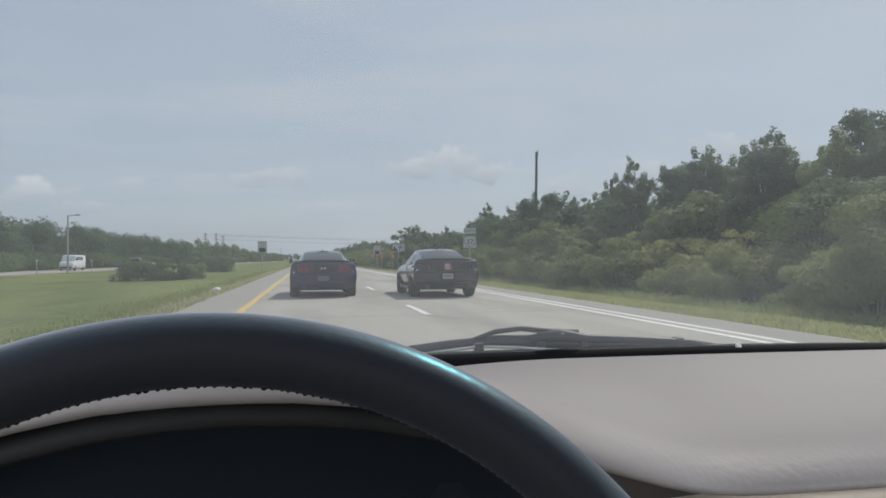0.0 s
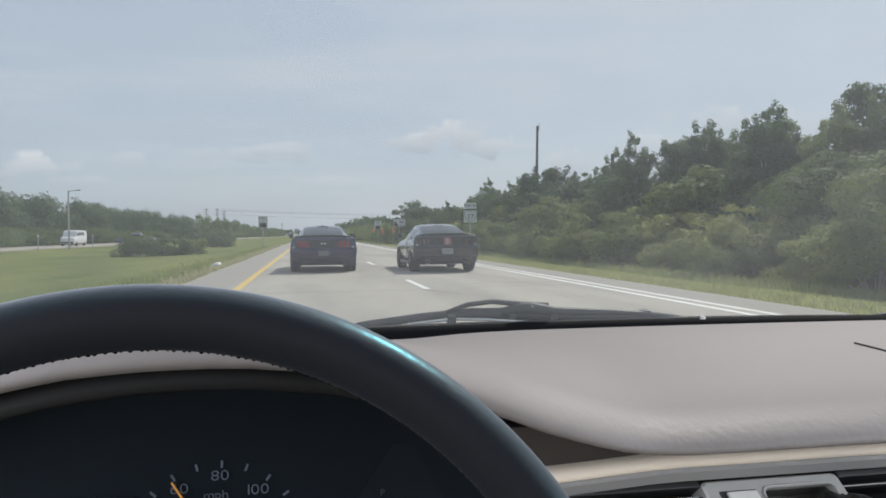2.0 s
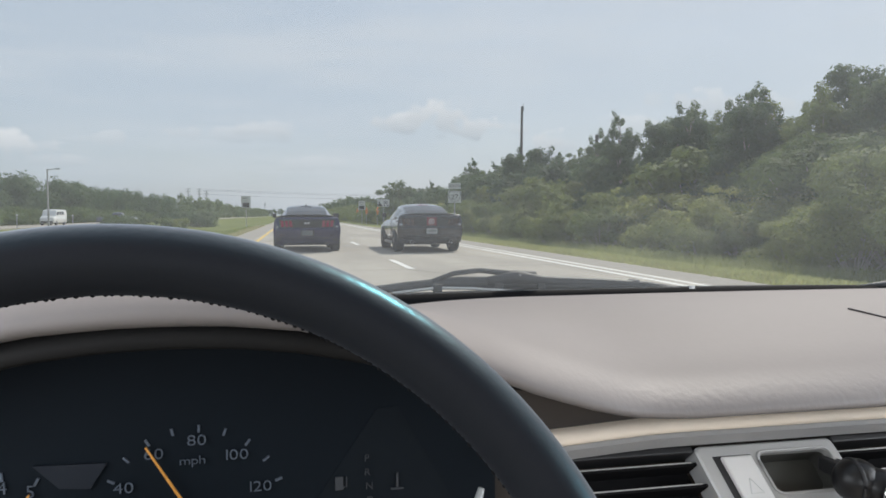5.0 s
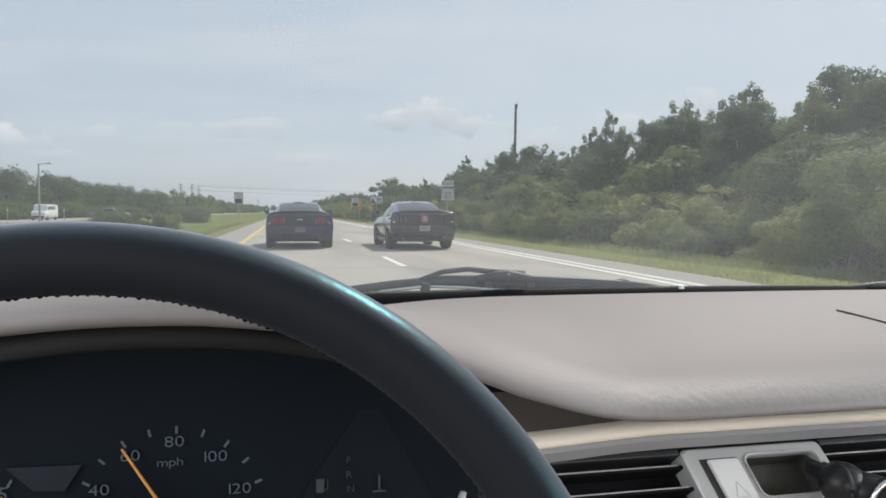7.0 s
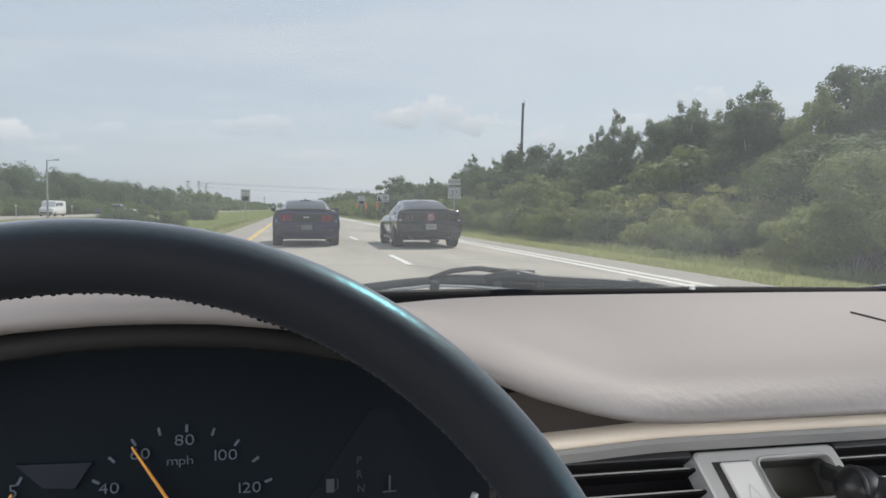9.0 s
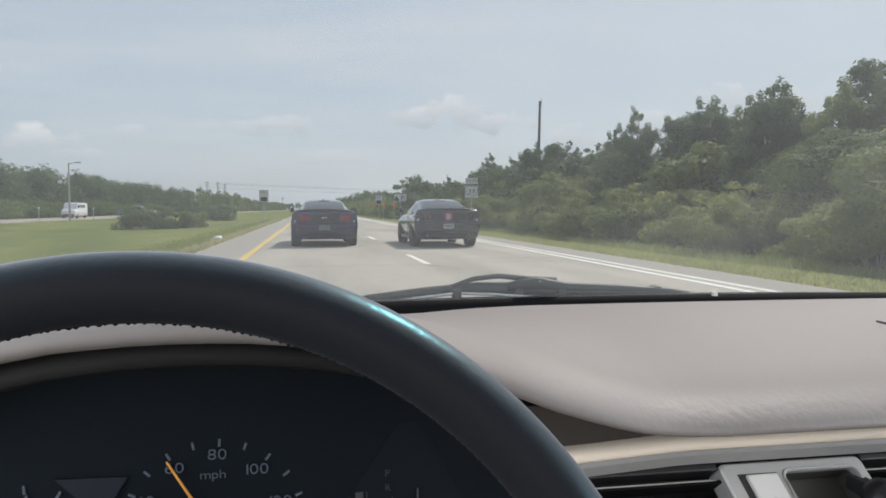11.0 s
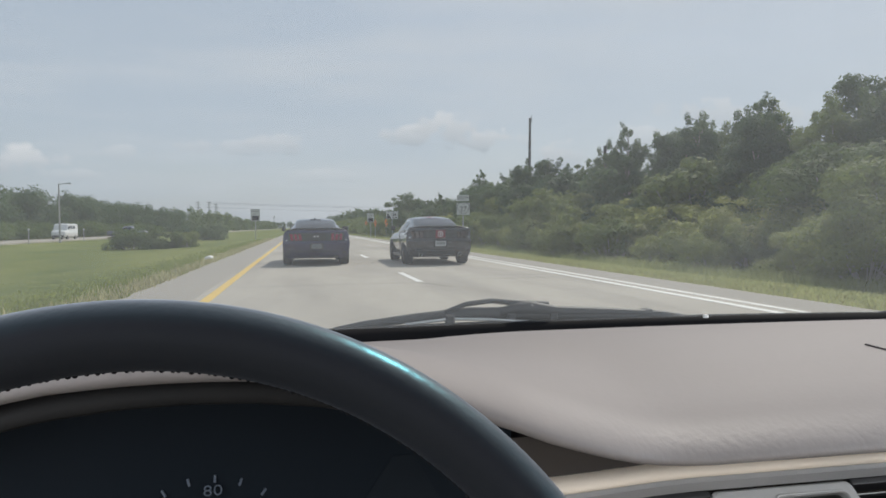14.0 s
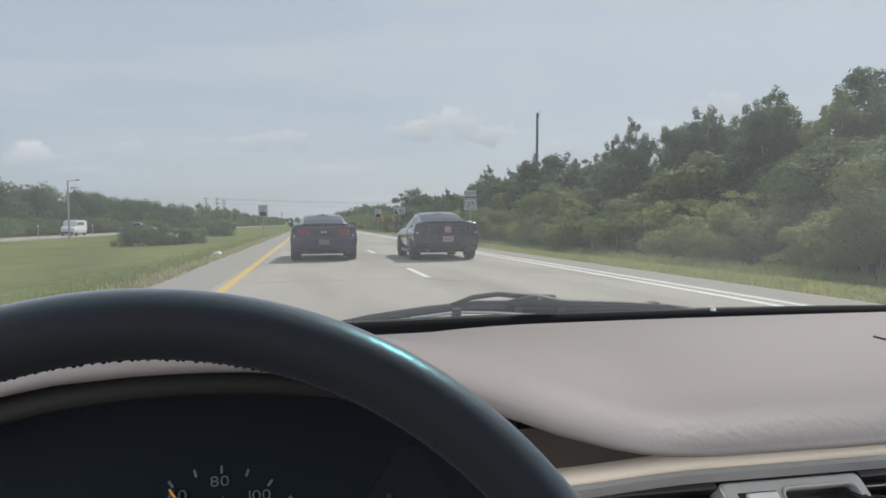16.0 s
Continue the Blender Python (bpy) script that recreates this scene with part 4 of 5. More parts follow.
part("temperature_symbol", box(bmesh.new(), (0.0695, GF - 0.003, 0.8665), (0.0790, GF - 0.0015, 0.8677)), MARK_DIM, hood)

# recess, cream strip, grey band and vents
part("recess_panel", box(bmesh.new(), (0.10, 0.552, 0.80), (1.15, 0.60, 0.899)), BROWN_DARK, dashboard, "dark brown panel behind the vents")
part("recess_panel", box(bmesh.new(), (0.1505, 0.5405, 0.8995), (1.15, 0.60, 0.935)), BROWN_DARK, dashboard, "dark brown panel under the pad")


def band(name, profile, x0, x1, mat, label, droop=0.0, smooth=False):
    bm_, rings_ = bmesh.new(), []
    for i in range(40):
        x = x0 + (x1 - x0) * i / 39
        d = droop * smooth_step(0.30, 0.16, x)
        rings_.append([(x, y, z - d) for y, z in profile])
    loft(bm_, rings_, True)
    bmesh.ops.recalc_face_normals(bm_, faces=bm_.faces)
    return part(name, bm_, mat, dashboard, label, smooth)


band("cream_strip", [(0.560, 0.9085), (0.545, 0.9085), (0.537, 0.9082), (0.532, 0.9072), (0.529, 0.9052), (0.5275, 0.9020), (0.5278, 0.8990), (0.5300, 0.8974), (0.545, 0.8970), (0.560, 0.8970)], 0.14, 1.12, CREAM, "cream vinyl strip", 0.006, True)
band("grey_band", [(0.560, 0.8968), (0.5315, 0.8968), (0.5295, 0.8935), (0.535, 0.8845), (0.545, 0.8825), (0.560, 0.8825)], 0.15, 1.12, GREY_TRIM, "grey plastic band", 0.006)

SLOPE = math.atan2(0.040, 0.049)  # the stack leans towards the seats


def stack(x, up, out=0.0):
    """A point of the leaning centre stack: across, down along it from its top edge, proud of it."""
    return (x - up * 0.20, 0.541 + up * math.sin(SLOPE) - out * math.cos(SLOPE), 0.8825 + up * math.cos(SLOPE) - out * math.sin(SLOPE) * -1)


def stack_mesh(corners, out0, out1, bevel=0.0):
    """corners: (x, up) round; a plate on the stack between two depths."""
    b_ = bmesh.new()
    lo, hi = ([b_.verts.new(stack(x, u, o)) for x, u in corners] for o in (out0, out1))
    b_.faces.new(hi)
    b_.faces.new(list(reversed(lo)))
    n_ = len(corners)
    for i in range(n_):
        b_.faces.new((lo[i], lo[(i + 1) % n_], hi[(i + 1) % n_], hi[i]))
    bmesh.ops.recalc_face_normals(b_, faces=b_.faces)
    if bevel:
        bmesh.ops.bevel(b_, geom=list(b_.edges), offset=bevel, segments=2, affect="EDGES", profile=0.5)
    return b_


def stack_box(name, corners, out0, out1, mat, parent, label="", bevel=0.0012):
    return part(name, stack_mesh(corners, out0, out1, bevel), mat, parent, label)


def air_vent(x0, x1, label):
    v = empty_thing("air_vent", Matrix(), label, "air vent", "dashboard air vents")
    stack_box("cavity", [(x0, 0.0), (x1, 0.0), (x1, -0.075), (x0, -0.075)], -0.03, -0.025, MATT_BLACK, v, bevel=0)
    stack_box("frame", [(x0, 0.0), (x1, 0.0), (x1, -0.006), (x0, -0.006)], -0.025, 0.000, BLACK_PL, v)
    for u in (-0.0125, -0.0300, -0.0475):
        stack_box("slat", [(x0, u), (x1, u), (x1, u - 0.0025), (x0, u - 0.0025)], -0.024, -0.005, MATT_BLACK, v, "black slat", 0)
        stack_box("slat_edge", [(x0, u + 0.0003), (x1 - 0.004, u + 0.0003), (x1 - 0.004, u - 0.0006), (x0, u - 0.0006)], -0.005, -0.0042, SILVER, v, "silver slat edge", 0)
    return v


air_vent(0.18, 0.314, "black dashboard air vent with silver-edged slats")
part("gap", stack_mesh([(0.316, 0.001), (0.445, 0.001), (0.445, -0.008), (0.316, -0.008)], -0.02, -0.012), MATT_BLACK, dashboard)
air_vent(0.442, 0.60, "black dashboard air vent with silver-edged slats")
panel = empty_thing("hazard_panel", Matrix(), "silver centre panel with hazard button and pocket", "control panel")
def rounded(corners, r, n=5):
    """A loop round four (x, up) corners, each turned with a radius."""
    out, m_ = [], len(corners)
    for k in range(m_):
        p, q, s = (Vector((*corners[(k + o) % m_], 0)) for o in (-1, 0, 1))
        u, w = (p - q).normalized(), (s - q).normalized()
        for g in range(n):
            f = g / (n - 1)
            out.append(tuple((q + u * r * (1 - f) ** 2 + w * r * f ** 2)[:2]))
    return out


outer = rounded([(0.3140, -0.0022), (0.4400, -0.0022), (0.4400, -0.09), (0.3140, -0.09)], 0.006)
inner = rounded([(0.3655, -0.0115), (0.4300, -0.0115), (0.4270, -0.0440), (0.3650, -0.0440)], 0.007)
bm = bmesh.new()
skirt, edge, face, rim_in, deep = ([bm.verts.new(stack(x, u, o)) for x, u in loop] for loop, o in
                                   ((outer, -0.02), (outer, 0.0005), (rounded([(0.3155, -0.0037), (0.4385, -0.0037), (0.4385, -0.0885), (0.3155, -0.0885)], 0.006), 0.002), (inner, 0.002), (inner, -0.004)))
for lo_, hi_ in ((skirt, edge), (edge, face), (face, rim_in), (rim_in, deep)):
    for k in range(len(lo_)):
        bm.faces.new((lo_[k], lo_[(k + 1) % len(lo_)], hi_[(k + 1) % len(lo_)], hi_[k]))
bmesh.ops.recalc_face_normals(bm, faces=bm.faces)
part("plate", bm, SILVER, panel, "satin silver plate")
bm = bmesh.new()
mouth, floor_ = ([bm.verts.new(stack(x, u + (0.006 if o < -0.01 and u < -0.03 else 0.0), o)) for x, u in inner] for o in (-0.0038, -0.022))
for k in range(len(mouth)):
    bm.faces.new((mouth[k], mouth[(k + 1) % len(mouth)], floor_[(k + 1) % len(mouth)], floor_[k]))
bm.faces.new(floor_)
bmesh.ops.recalc_face_normals(bm, faces=bm.faces)
part("pocket", bm, POCKET, panel, "dark empty pocket")
ring_ = [stack(x, u, 0.0026) for x, u in rounded([(0.3640, -0.0100), (0.4315, -0.0100), (0.4285, -0.0455), (0.3635, -0.0455)], 0.008)]
part("pocket_bezel", strip(ring_ + ring_[:1], 0.0012, 8), SILVER, panel, "raised silver bezel", True)
stack_box("hazard_frame", [(0.3255, -0.0115), (0.3590, -0.0115), (0.3590, -0.085), (0.3255, -0.085)], 0.0015, 0.0026, BLACK_PL, panel, "", 0.0005)
stack_box("hazard_button", [(0.3310, -0.0130), (0.3575, -0.0130), (0.3575, -0.083), (0.3310, -0.083)], 0.0015, 0.0060, SILVER_LIGHT, panel, "light silver hazard button", 0.0015)
for a_, b_ in (((0.3390, -0.044), (0.3500, -0.044)), ((0.3500, -0.044), (0.3445, -0.032)), ((0.3445, -0.032), (0.3390, -0.044))):
    part("hazard_mark", strip([stack(*a_, 0.0063), stack(*b_, 0.0063)], 0.0004, 5), SIGN_WHITE, panel)
for k in range(4):
    stack_box("key_mark", [(0.378 + 0.0135 * k, -0.0535), (0.389 + 0.0135 * k, -0.0535), (0.389 + 0.0135 * k, -0.057), (0.378 + 0.0135 * k, -0.057)], 0.0018, 0.0024, PLATE_BAR, panel, "", 0)
holder = empty_thing("phone_holder", Matrix(), "black clip-on phone holder with chrome ring on the vent", "phone holder")
KC, RC = Vector((0.4255, 0.490, 0.8630)), Vector((0.4475, 0.462, 0.8560))
bm = bmesh.new()
bmesh.ops.create_uvsphere(bm, u_segments=24, v_segments=16, radius=0.0170, matrix=Matrix.Translation(KC) @ Matrix.Rotation(0.35, 4, "Y") @ Matrix.Diagonal((1.08, 1.0, 1.0, 1)))
part("ball", bm, KNOB, holder, "", True)
part("collar", strip([KC + Vector((-0.004 + 0.002 * math.cos(2 * math.pi * k / 32), 0.0165 * math.cos(2 * math.pi * k / 32), 0.0165 * math.sin(2 * math.pi * k / 32))) for k in range(33)], 0.0016, 6), BLACK_PL, holder, "", True)
part("neck", rod(bmesh.new(), KC, RC + Vector((0, 0.012, 0)), 0.0135, 0.0165, 24), KNOB, holder, "", True)
pts = [RC + Vector((0.0190 * math.cos(2 * math.pi * k / 40), -0.003 * math.cos(2 * math.pi * k / 40), 0.0190 * math.sin(2 * math.pi * k / 40))) for k in range(41)]
part("chrome_ring", strip(pts, 0.0024, 8), CHROME, holder, "", True)
part("pad", rod(bmesh.new(), RC + Vector((0, 0.010, 0)), RC, 0.0180, 0.0170, 32), KNOB, holder)
part("clip", box(bmesh.new(), (0.426, 0.500, 0.856), (0.440, 0.535, 0.868), 0.002), BLACK_PL, holder)
part("lower_panel", box(bmesh.new(), (-0.50, 0.565, 0.30), (1.16, 0.62, 0.80), 0.01), BROWN_DARK, dashboard)

# steering wheel
WC, WR, WT, TILT = Vector((-0.0737, 0.2478, 0.8638)), 0.2052, 0.0150, 0.4116
wheel = empty_thing("steering_wheel", Matrix(), "black leather steering wheel with stitched rim", "steering wheel")
SKEW = 0.0290
XW = Vector((math.cos(SKEW), math.sin(SKEW), 0))
UPW = Vector((-math.sin(SKEW) * math.sin(TILT), math.cos(SKEW) * math.sin(TILT), math.cos(TILT)))
NRM = XW.cross(UPW)
# a faint teal highlight is painted on the rim's outer side, masked by radius
teal_shine, shine_mix = lt.nodes.new("ShaderNodeBsdfGlossy"), lt.nodes.new("ShaderNodeMixShader")
teal_shine.inputs["Color"].default_value, teal_shine.inputs["Roughness"].default_value = (0.17, 0.72, 0.90, 1), 0.30
rim_co, rim_off, rim_x, rim_z, rim_r, shine_mask = (lt.nodes.new(f"ShaderNode{k}") for k in ("TexCoord", "VectorMath", "VectorMath", "VectorMath", "VectorMath", "MapRange"))
rim_xyz = lt.nodes.new("ShaderNodeCombineXYZ")
rim_off.operation, rim_x.operation, rim_z.operation, rim_r.operation = "SUBTRACT", "DOT_PRODUCT", "DOT_PRODUCT", "LENGTH"
rim_off.inputs[1].default_value, rim_x.inputs[1].default_value, rim_z.inputs[1].default_value = WC, XW, UPW
lt.links.new(rim_co.outputs["Object"], rim_off.inputs[0])
for axis, n_ in (("X", rim_x), ("Z", rim_z)):
    lt.links.new(rim_off.outputs["Vector"], n_.inputs[0])
    lt.links.new(n_.outputs["Value"], rim_xyz.inputs[axis])
lt.links.new(rim_xyz.outputs[0], rim_r.inputs[0])
lt.links.new(rim_r.outputs["Value"], shine_mask.inputs["Value"])
shine_mask.inputs["From Min"].default_value, shine_mask.inputs["From Max"].default_value = WR - 0.001, WR + 0.0095
shine_mask.inputs["To Min"].default_value, shine_mask.inputs["To Max"].default_value = 0.0, 0.034
shine_mask.interpolation_type = "SMOOTHSTEP"
lt.links.new(shine_mask.outputs[0], shine_mix.inputs[0])
# sheen raised towards the outer side imitates the pale light along the edge
edge_sheen = lt.nodes.new("ShaderNodeMapRange")
edge_sheen.inputs["From Min"].default_value, edge_sheen.inputs["From Max"].default_value = WR - 0.002, WR + 0.011
edge_sheen.inputs["To Min"].default_value, edge_sheen.inputs["To Max"].default_value = 0.05, 0.50
lt.links.new(rim_r.outputs["Value"], edge_sheen.inputs["Value"])
lt.links.new(edge_sheen.outputs[0], lp.inputs["Sheen Weight"])
# the laced inner half is a duller hide
inner_hide, hide_mix = lt.nodes.new("ShaderNodeMapRange"), lt.nodes.new("ShaderNodeMix")
inner_hide.inputs["From Min"].default_value, inner_hide.inputs["From Max"].default_value = WR + 0.003, WR - 0.008
hide_mix.data_type = "RGBA"
hide_mix.inputs["B"].default_value = (0.0112, 0.0128, 0.0160, 1)
lt.links.new(rim_r.outputs["Value"], inner_hide.inputs["Value"])
lt.links.new(inner_hide.outputs[0], hide_mix.inputs["Factor"])
lt.links.new(lp.inputs["Base Color"].links[0].from_socket, hide_mix.inputs["A"])
lt.links.new(hide_mix.outputs["Result"], lp.inputs["Base Color"])
lt.links.new(lp.inputs["Normal"].links[0].from_socket, teal_shine.inputs["Normal"])
lt.links.new(lp.outputs[0], shine_mix.inputs[1])
lt.links.new(teal_shine.outputs[0], shine_mix.inputs[2])
lt.links.new(shine_mix.outputs[0], lt.nodes["Material Output"].inputs["Surface"])
bm, rings = bmesh.new(), []
for i in range(220):
    a = 2 * math.pi * i / 220
    d = XW * math.sin(a) + UPW * math.cos(a)
    ring = []
    for k in range(24):
        q = 2 * math.pi * k / 24
        r = WT
        ring.append(WC + d * (WR + r * math.cos(q)) + NRM * r * 1.02 * math.sin(q))
    rings.append(ring)
rings.append(rings[0])
loft(bm, rings, True, False)
bmesh.ops.remove_doubles(bm, verts=bm.verts, dist=1e-5)
bmesh.ops.recalc_face_normals(bm, faces=bm.faces)
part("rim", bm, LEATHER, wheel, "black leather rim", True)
bm = bmesh.new()
seam_rng = np.random.default_rng(77)
for i in range(330):  # puckers along the inner side of the rim
    a = 2 * math.pi * (i + seam_rng.uniform(-0.3, 0.3)) / 330
    d = XW * math.sin(a) + UPW * math.cos(a)
    c = WC + d * (WR - WT * 0.96) - NRM * 0.0025
    bmesh.ops.create_icosphere(bm, subdivisions=2, radius=seam_rng.uniform(0.0008, 0.0013), matrix=Matrix.Translation(c))
tagged(part("rim_stitching", bm, STITCH, wheel, "puckered lacing seam", True), kind="stuff")
for side in (-1, 1):
    bm = bmesh.new()
    rod(bm, WC + Vector((side * 0.05, 0, 0)) - NRM * 0.03 - UPW * 0.01, WC + Vector((side * 0.195, 0, 0)) - UPW * 0.02, 0.022, 0.014, 12)
    part("spoke", bm, BLACK_PL, wheel, "", True)
bm = bmesh.new()
bmesh.ops.create_uvsphere(bm, u_segments=24, v_segments=12, radius=0.075, matrix=Matrix.Translation(WC - NRM * 0.03) @ Matrix.Rotation(-TILT, 4, "X") @ Matrix.Diagonal((1.05, 0.35, 0.9, 1)))
part("hub", bm, BLACK_PL, wheel, "", True)
part("column", rod(bmesh.new(), WC - NRM * 0.05, WC - NRM * 0.32, 0.045, 0.05, 16), BLACK_PL, wheel)
stalk = tagged(mesh_object("column_stalk", strip([(0.01, 0.44, 0.835), (0.09, 0.455, 0.855), (0.114, 0.458, 0.878), (0.118, 0.458, 0.893)], [0.005, 0.005, 0.0035, 0.0022], 10), GALV, True), "grey column stalk beside the steering wheel", "stalk")

# base of the windshield, wipers
bm, rings = bmesh.new(), []
for i in range(61):
    x = -0.50 + 1.68 * i / 60
    c = ((x - CX) / 0.84) ** 2
    y, z = 0.955 - 0.055 * c, 0.956 - 0.012 * c
    rings.append([(x, y - 0.010, z - 0.03), (x, y - 0.008, z + 0.002), (x, y + 0.002, z + 0.0115), (x, y + 0.025, z + 0.0105), (x, y + 0.07, z - 0.02)])
loft(bm, rings)
bmesh.ops.recalc_face_normals(bm, faces=bm.faces)
part("windshield_seal", bm, MATT_BLACK, own_car, "black band at the windshield base", True)
wiper = empty_thing("windshield_wiper", Matrix(), "black windshield wiper lying at the glass base", "wiper", "windshield wipers")
part("blade", strip([(0.036, 0.99, 0.960), (0.075, 0.99, 0.966), (0.15, 0.99, 0.973), (0.22, 0.985, 0.977), (0.30, 0.98, 0.975), (0.40, 0.975, 0.969), (0.50, 0.97, 0.963), (0.57, 0.965, 0.958)],
                    [0.0035, 0.005, 0.0065, 0.0085, 0.0090, 0.0090, 0.0080, 0.004], 8), RUBBER, wiper, "", True)
part("blade_bow", strip([(0.185, 0.984, 0.980), (0.215, 0.984, 0.990), (0.25, 0.984, 0.9935), (0.29, 0.982, 0.989), (0.33, 0.98, 0.985)], [0.003, 0.0035, 0.0035, 0.004, 0.006], 8), RUBBER, wiper, "", True)
part("arm", strip([(0.26, 0.976, 0.979), (0.30, 0.974, 0.984), (0.34, 0.974, 0.978), (0.42, 0.972, 0.974), (0.49, 0.97, 0.969), (0.54, 0.97, 0.962)], [0.006, 0.0095, 0.0070, 0.0060, 0.0055, 0.004], 8), RUBBER, wiper, "", True)
part("pivot", rod(bmesh.new(), (0.303, 0.966, 0.986), (0.303, 0.975, 0.986), 0.0025, 0.0025, 10), CHROME, wiper, "bright rivet")
for x in (0.19, 0.275, 0.335, 0.385, 0.475):
    part("claw", box(bmesh.new(), (x - 0.006, 0.968, 0.966), (x + 0.006, 0.985, 0.977), 0.002), RUBBER, wiper)
part("lower_rod", strip([(0.13, 0.975, 0.966), (0.19, 0.972, 0.972), (0.24, 0.970, 0.970), (0.30, 0.966, 0.965)], 0.0022, 6), GALV, wiper, "", True)
far_wiper = empty_thing("windshield_wiper", Matrix(), "black windshield wiper lying at the glass base", "wiper", "windshield wipers")
part("blade", strip([(0.80, 0.95, 0.958), (0.86, 0.94, 0.964), (0.98, 0.93, 0.962), (1.12, 0.91, 0.952)], [0.003, 0.006, 0.006, 0.003], 8), RUBBER, far_wiper, "", True)
part("arm", strip([(0.90, 0.94, 0.968), (1.0, 0.93, 0.968), (1.12, 0.92, 0.955)], [0.004, 0.006, 0.005], 8), RUBBER, far_wiper, "", True)
tagged(mesh_object("washer_jet", rod(bmesh.new(), (0.548, 0.945, 0.9650), (0.548, 0.945, 0.9690), 0.0042, 0.0035, 10), CAR_WHITE), "small bright washer jet at the glass base", "washer jet")
tagged(mesh_object("cord", strip([(x, y, pad_z(x, y) + 0.0006) for x, y in ((0.5515, 0.652), (0.560, 0.636), (0.570, 0.617), (0.584, 0.594))], 0.0009, 5), CORD), "thin grey-brown cord lying on the dash pad", "cord")

# windshield, roof and shell
def glass_y(z):
    return 1.02 - (z - 0.93) * 1.78


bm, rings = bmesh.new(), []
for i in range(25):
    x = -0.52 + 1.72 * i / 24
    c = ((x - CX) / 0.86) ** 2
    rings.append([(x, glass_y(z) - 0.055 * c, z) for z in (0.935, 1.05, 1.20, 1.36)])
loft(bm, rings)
ws = part("windshield", bm, WINDSHIELD, own_car, "clear windshield glass with dust film that imitates haze", True)
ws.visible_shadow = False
shell = bmesh.new()
box(shell, (-0.53, -1.62, 1.38), (1.21, 0.25, 1.42), 0.019)
part("roof", shell, HEADLINER, own_car)
for x0, x1 in ((-0.54, -0.50), (1.18, 1.22)):
    part("door", box(bmesh.new(), (x0, -1.6, 0.2), (x1, 1.0, 0.93), 0.012), CABIN, own_car)
    xm = (x0 + x1) / 2
    part("pillar", rod(bmesh.new(), (xm, 1.0, 0.92), (xm, 0.20, 1.40), 0.035, 0.03, 8), CABIN, own_car)
    part("pillar", box(bmesh.new(), (x0, -0.55, 0.92), (x1, -0.40, 1.40)), CABIN, own_car)
part("floor", box(bmesh.new(), (-0.54, -1.6, 0.18), (1.22, 1.0, 0.24)), CABIN, own_car)
part("rear_wall", box(bmesh.new(), (-0.54, -1.66, 0.2), (1.22, -1.6, 0.95)), CABIN, own_car)
bm, rings = bmesh.new(), []
for i in range(21):
    x = -0.53 + 1.74 * i / 20
    c = ((x - CX) / 0.87) ** 2
    rings.append([(x, 0.99, 0.90 - 0.03 * c), (x, 1.3, 0.885 - 0.04 * c), (x, 1.7, 0.85 - 0.06 * c), (x, 2.05, 0.78 - 0.08 * c), (x, 2.2, 0.60), (x, 2.2, 0.25)])
loft(bm, rings)
part("bonnet", bm, OWN_PAINT, own_car, "", True)


def skin(name, rings_, label=""):
    """A thin painted panel of the own car's outside."""
    b_ = bmesh.new()
    loft(b_, rings_, False, False)
    bmesh.ops.recalc_face_normals(b_, faces=b_.faces)
    return part(name, b_, OWN_PAINT, own_car, label, True)


# outside of the own car: boot, bulged doors and wings
skin("boot", [[(CX + u * 0.87, y, z - 0.04 * u ** 4) for u in np.linspace(-1, 1, 17)] for y, z in ((-1.665, 0.945), (-1.9, 0.955), (-2.3, 0.94), (-2.42, 0.90), (-2.46, 0.70), (-2.46, 0.45), (-2.40, 0.24))])
for side in (-1, 1):
    def flank(y0, y1, top0, top1, taper):
        return [[(CX + side * (0.885 + 0.045 * math.sin(math.pi * min(1.0, (z - 0.2) / 0.75)) - taper * f * f), y0 + (y1 - y0) * f, 0.22 + (top0 + (top1 - top0) * f - 0.22) * (z - 0.2) / 0.75) for z in np.linspace(0.2, 0.95, 12)] for f in np.linspace(0, 1, 14)]
    skin("door_skin", flank(-0.45, 0.93, 0.945, 0.935, 0.0))
    skin("door_skin", flank(-0.46, -1.50, 0.945, 0.94, 0.0))
    skin("wing", flank(0.94, 2.19, 0.90, 0.66, 0.06))
    skin("wing", flank(-1.51, -2.45, 0.94, 0.88, 0.03))
for x in (-0.42, 1.10):
    for y in (1.62, -1.1):
        part("wheel", rod(bmesh.new(), (x - 0.1, y, 0.31), (x + 0.1, y, 0.31), 0.31, 0.31, 24), TYRE, own_car)

# ---- the cars ----
def interp_rows(rows, y):
    ys = [r[0] for r in rows]
    return [float(np.interp(y, ys, [r[k] for r in rows])) for k in range(1, len(rows[0]))]


def body_ring(row, y):
    wl, wm, wt, zb, zm, zt, zc = interp_rows(row, y)
    half = [(0, zb), (wl * 0.8, zb), (wl, zb + 0.05), (wm * 0.985, zm - 0.12), (wm, zm), (wm * 0.985, zm + 0.13), ((wm + wt) / 2 + 0.012, zt - 0.06),
            (wt, zt - 0.012), (wt * 0.78, zt + 0.35 * (zc - zt)), (wt * 0.4, zc - 0.12 * (zc - zt)), (0, zc)]
    return [Vector((x, y, z)) for x, z in half] + [Vector((-x, y, z)) for x, z in reversed(half[1:-1])]


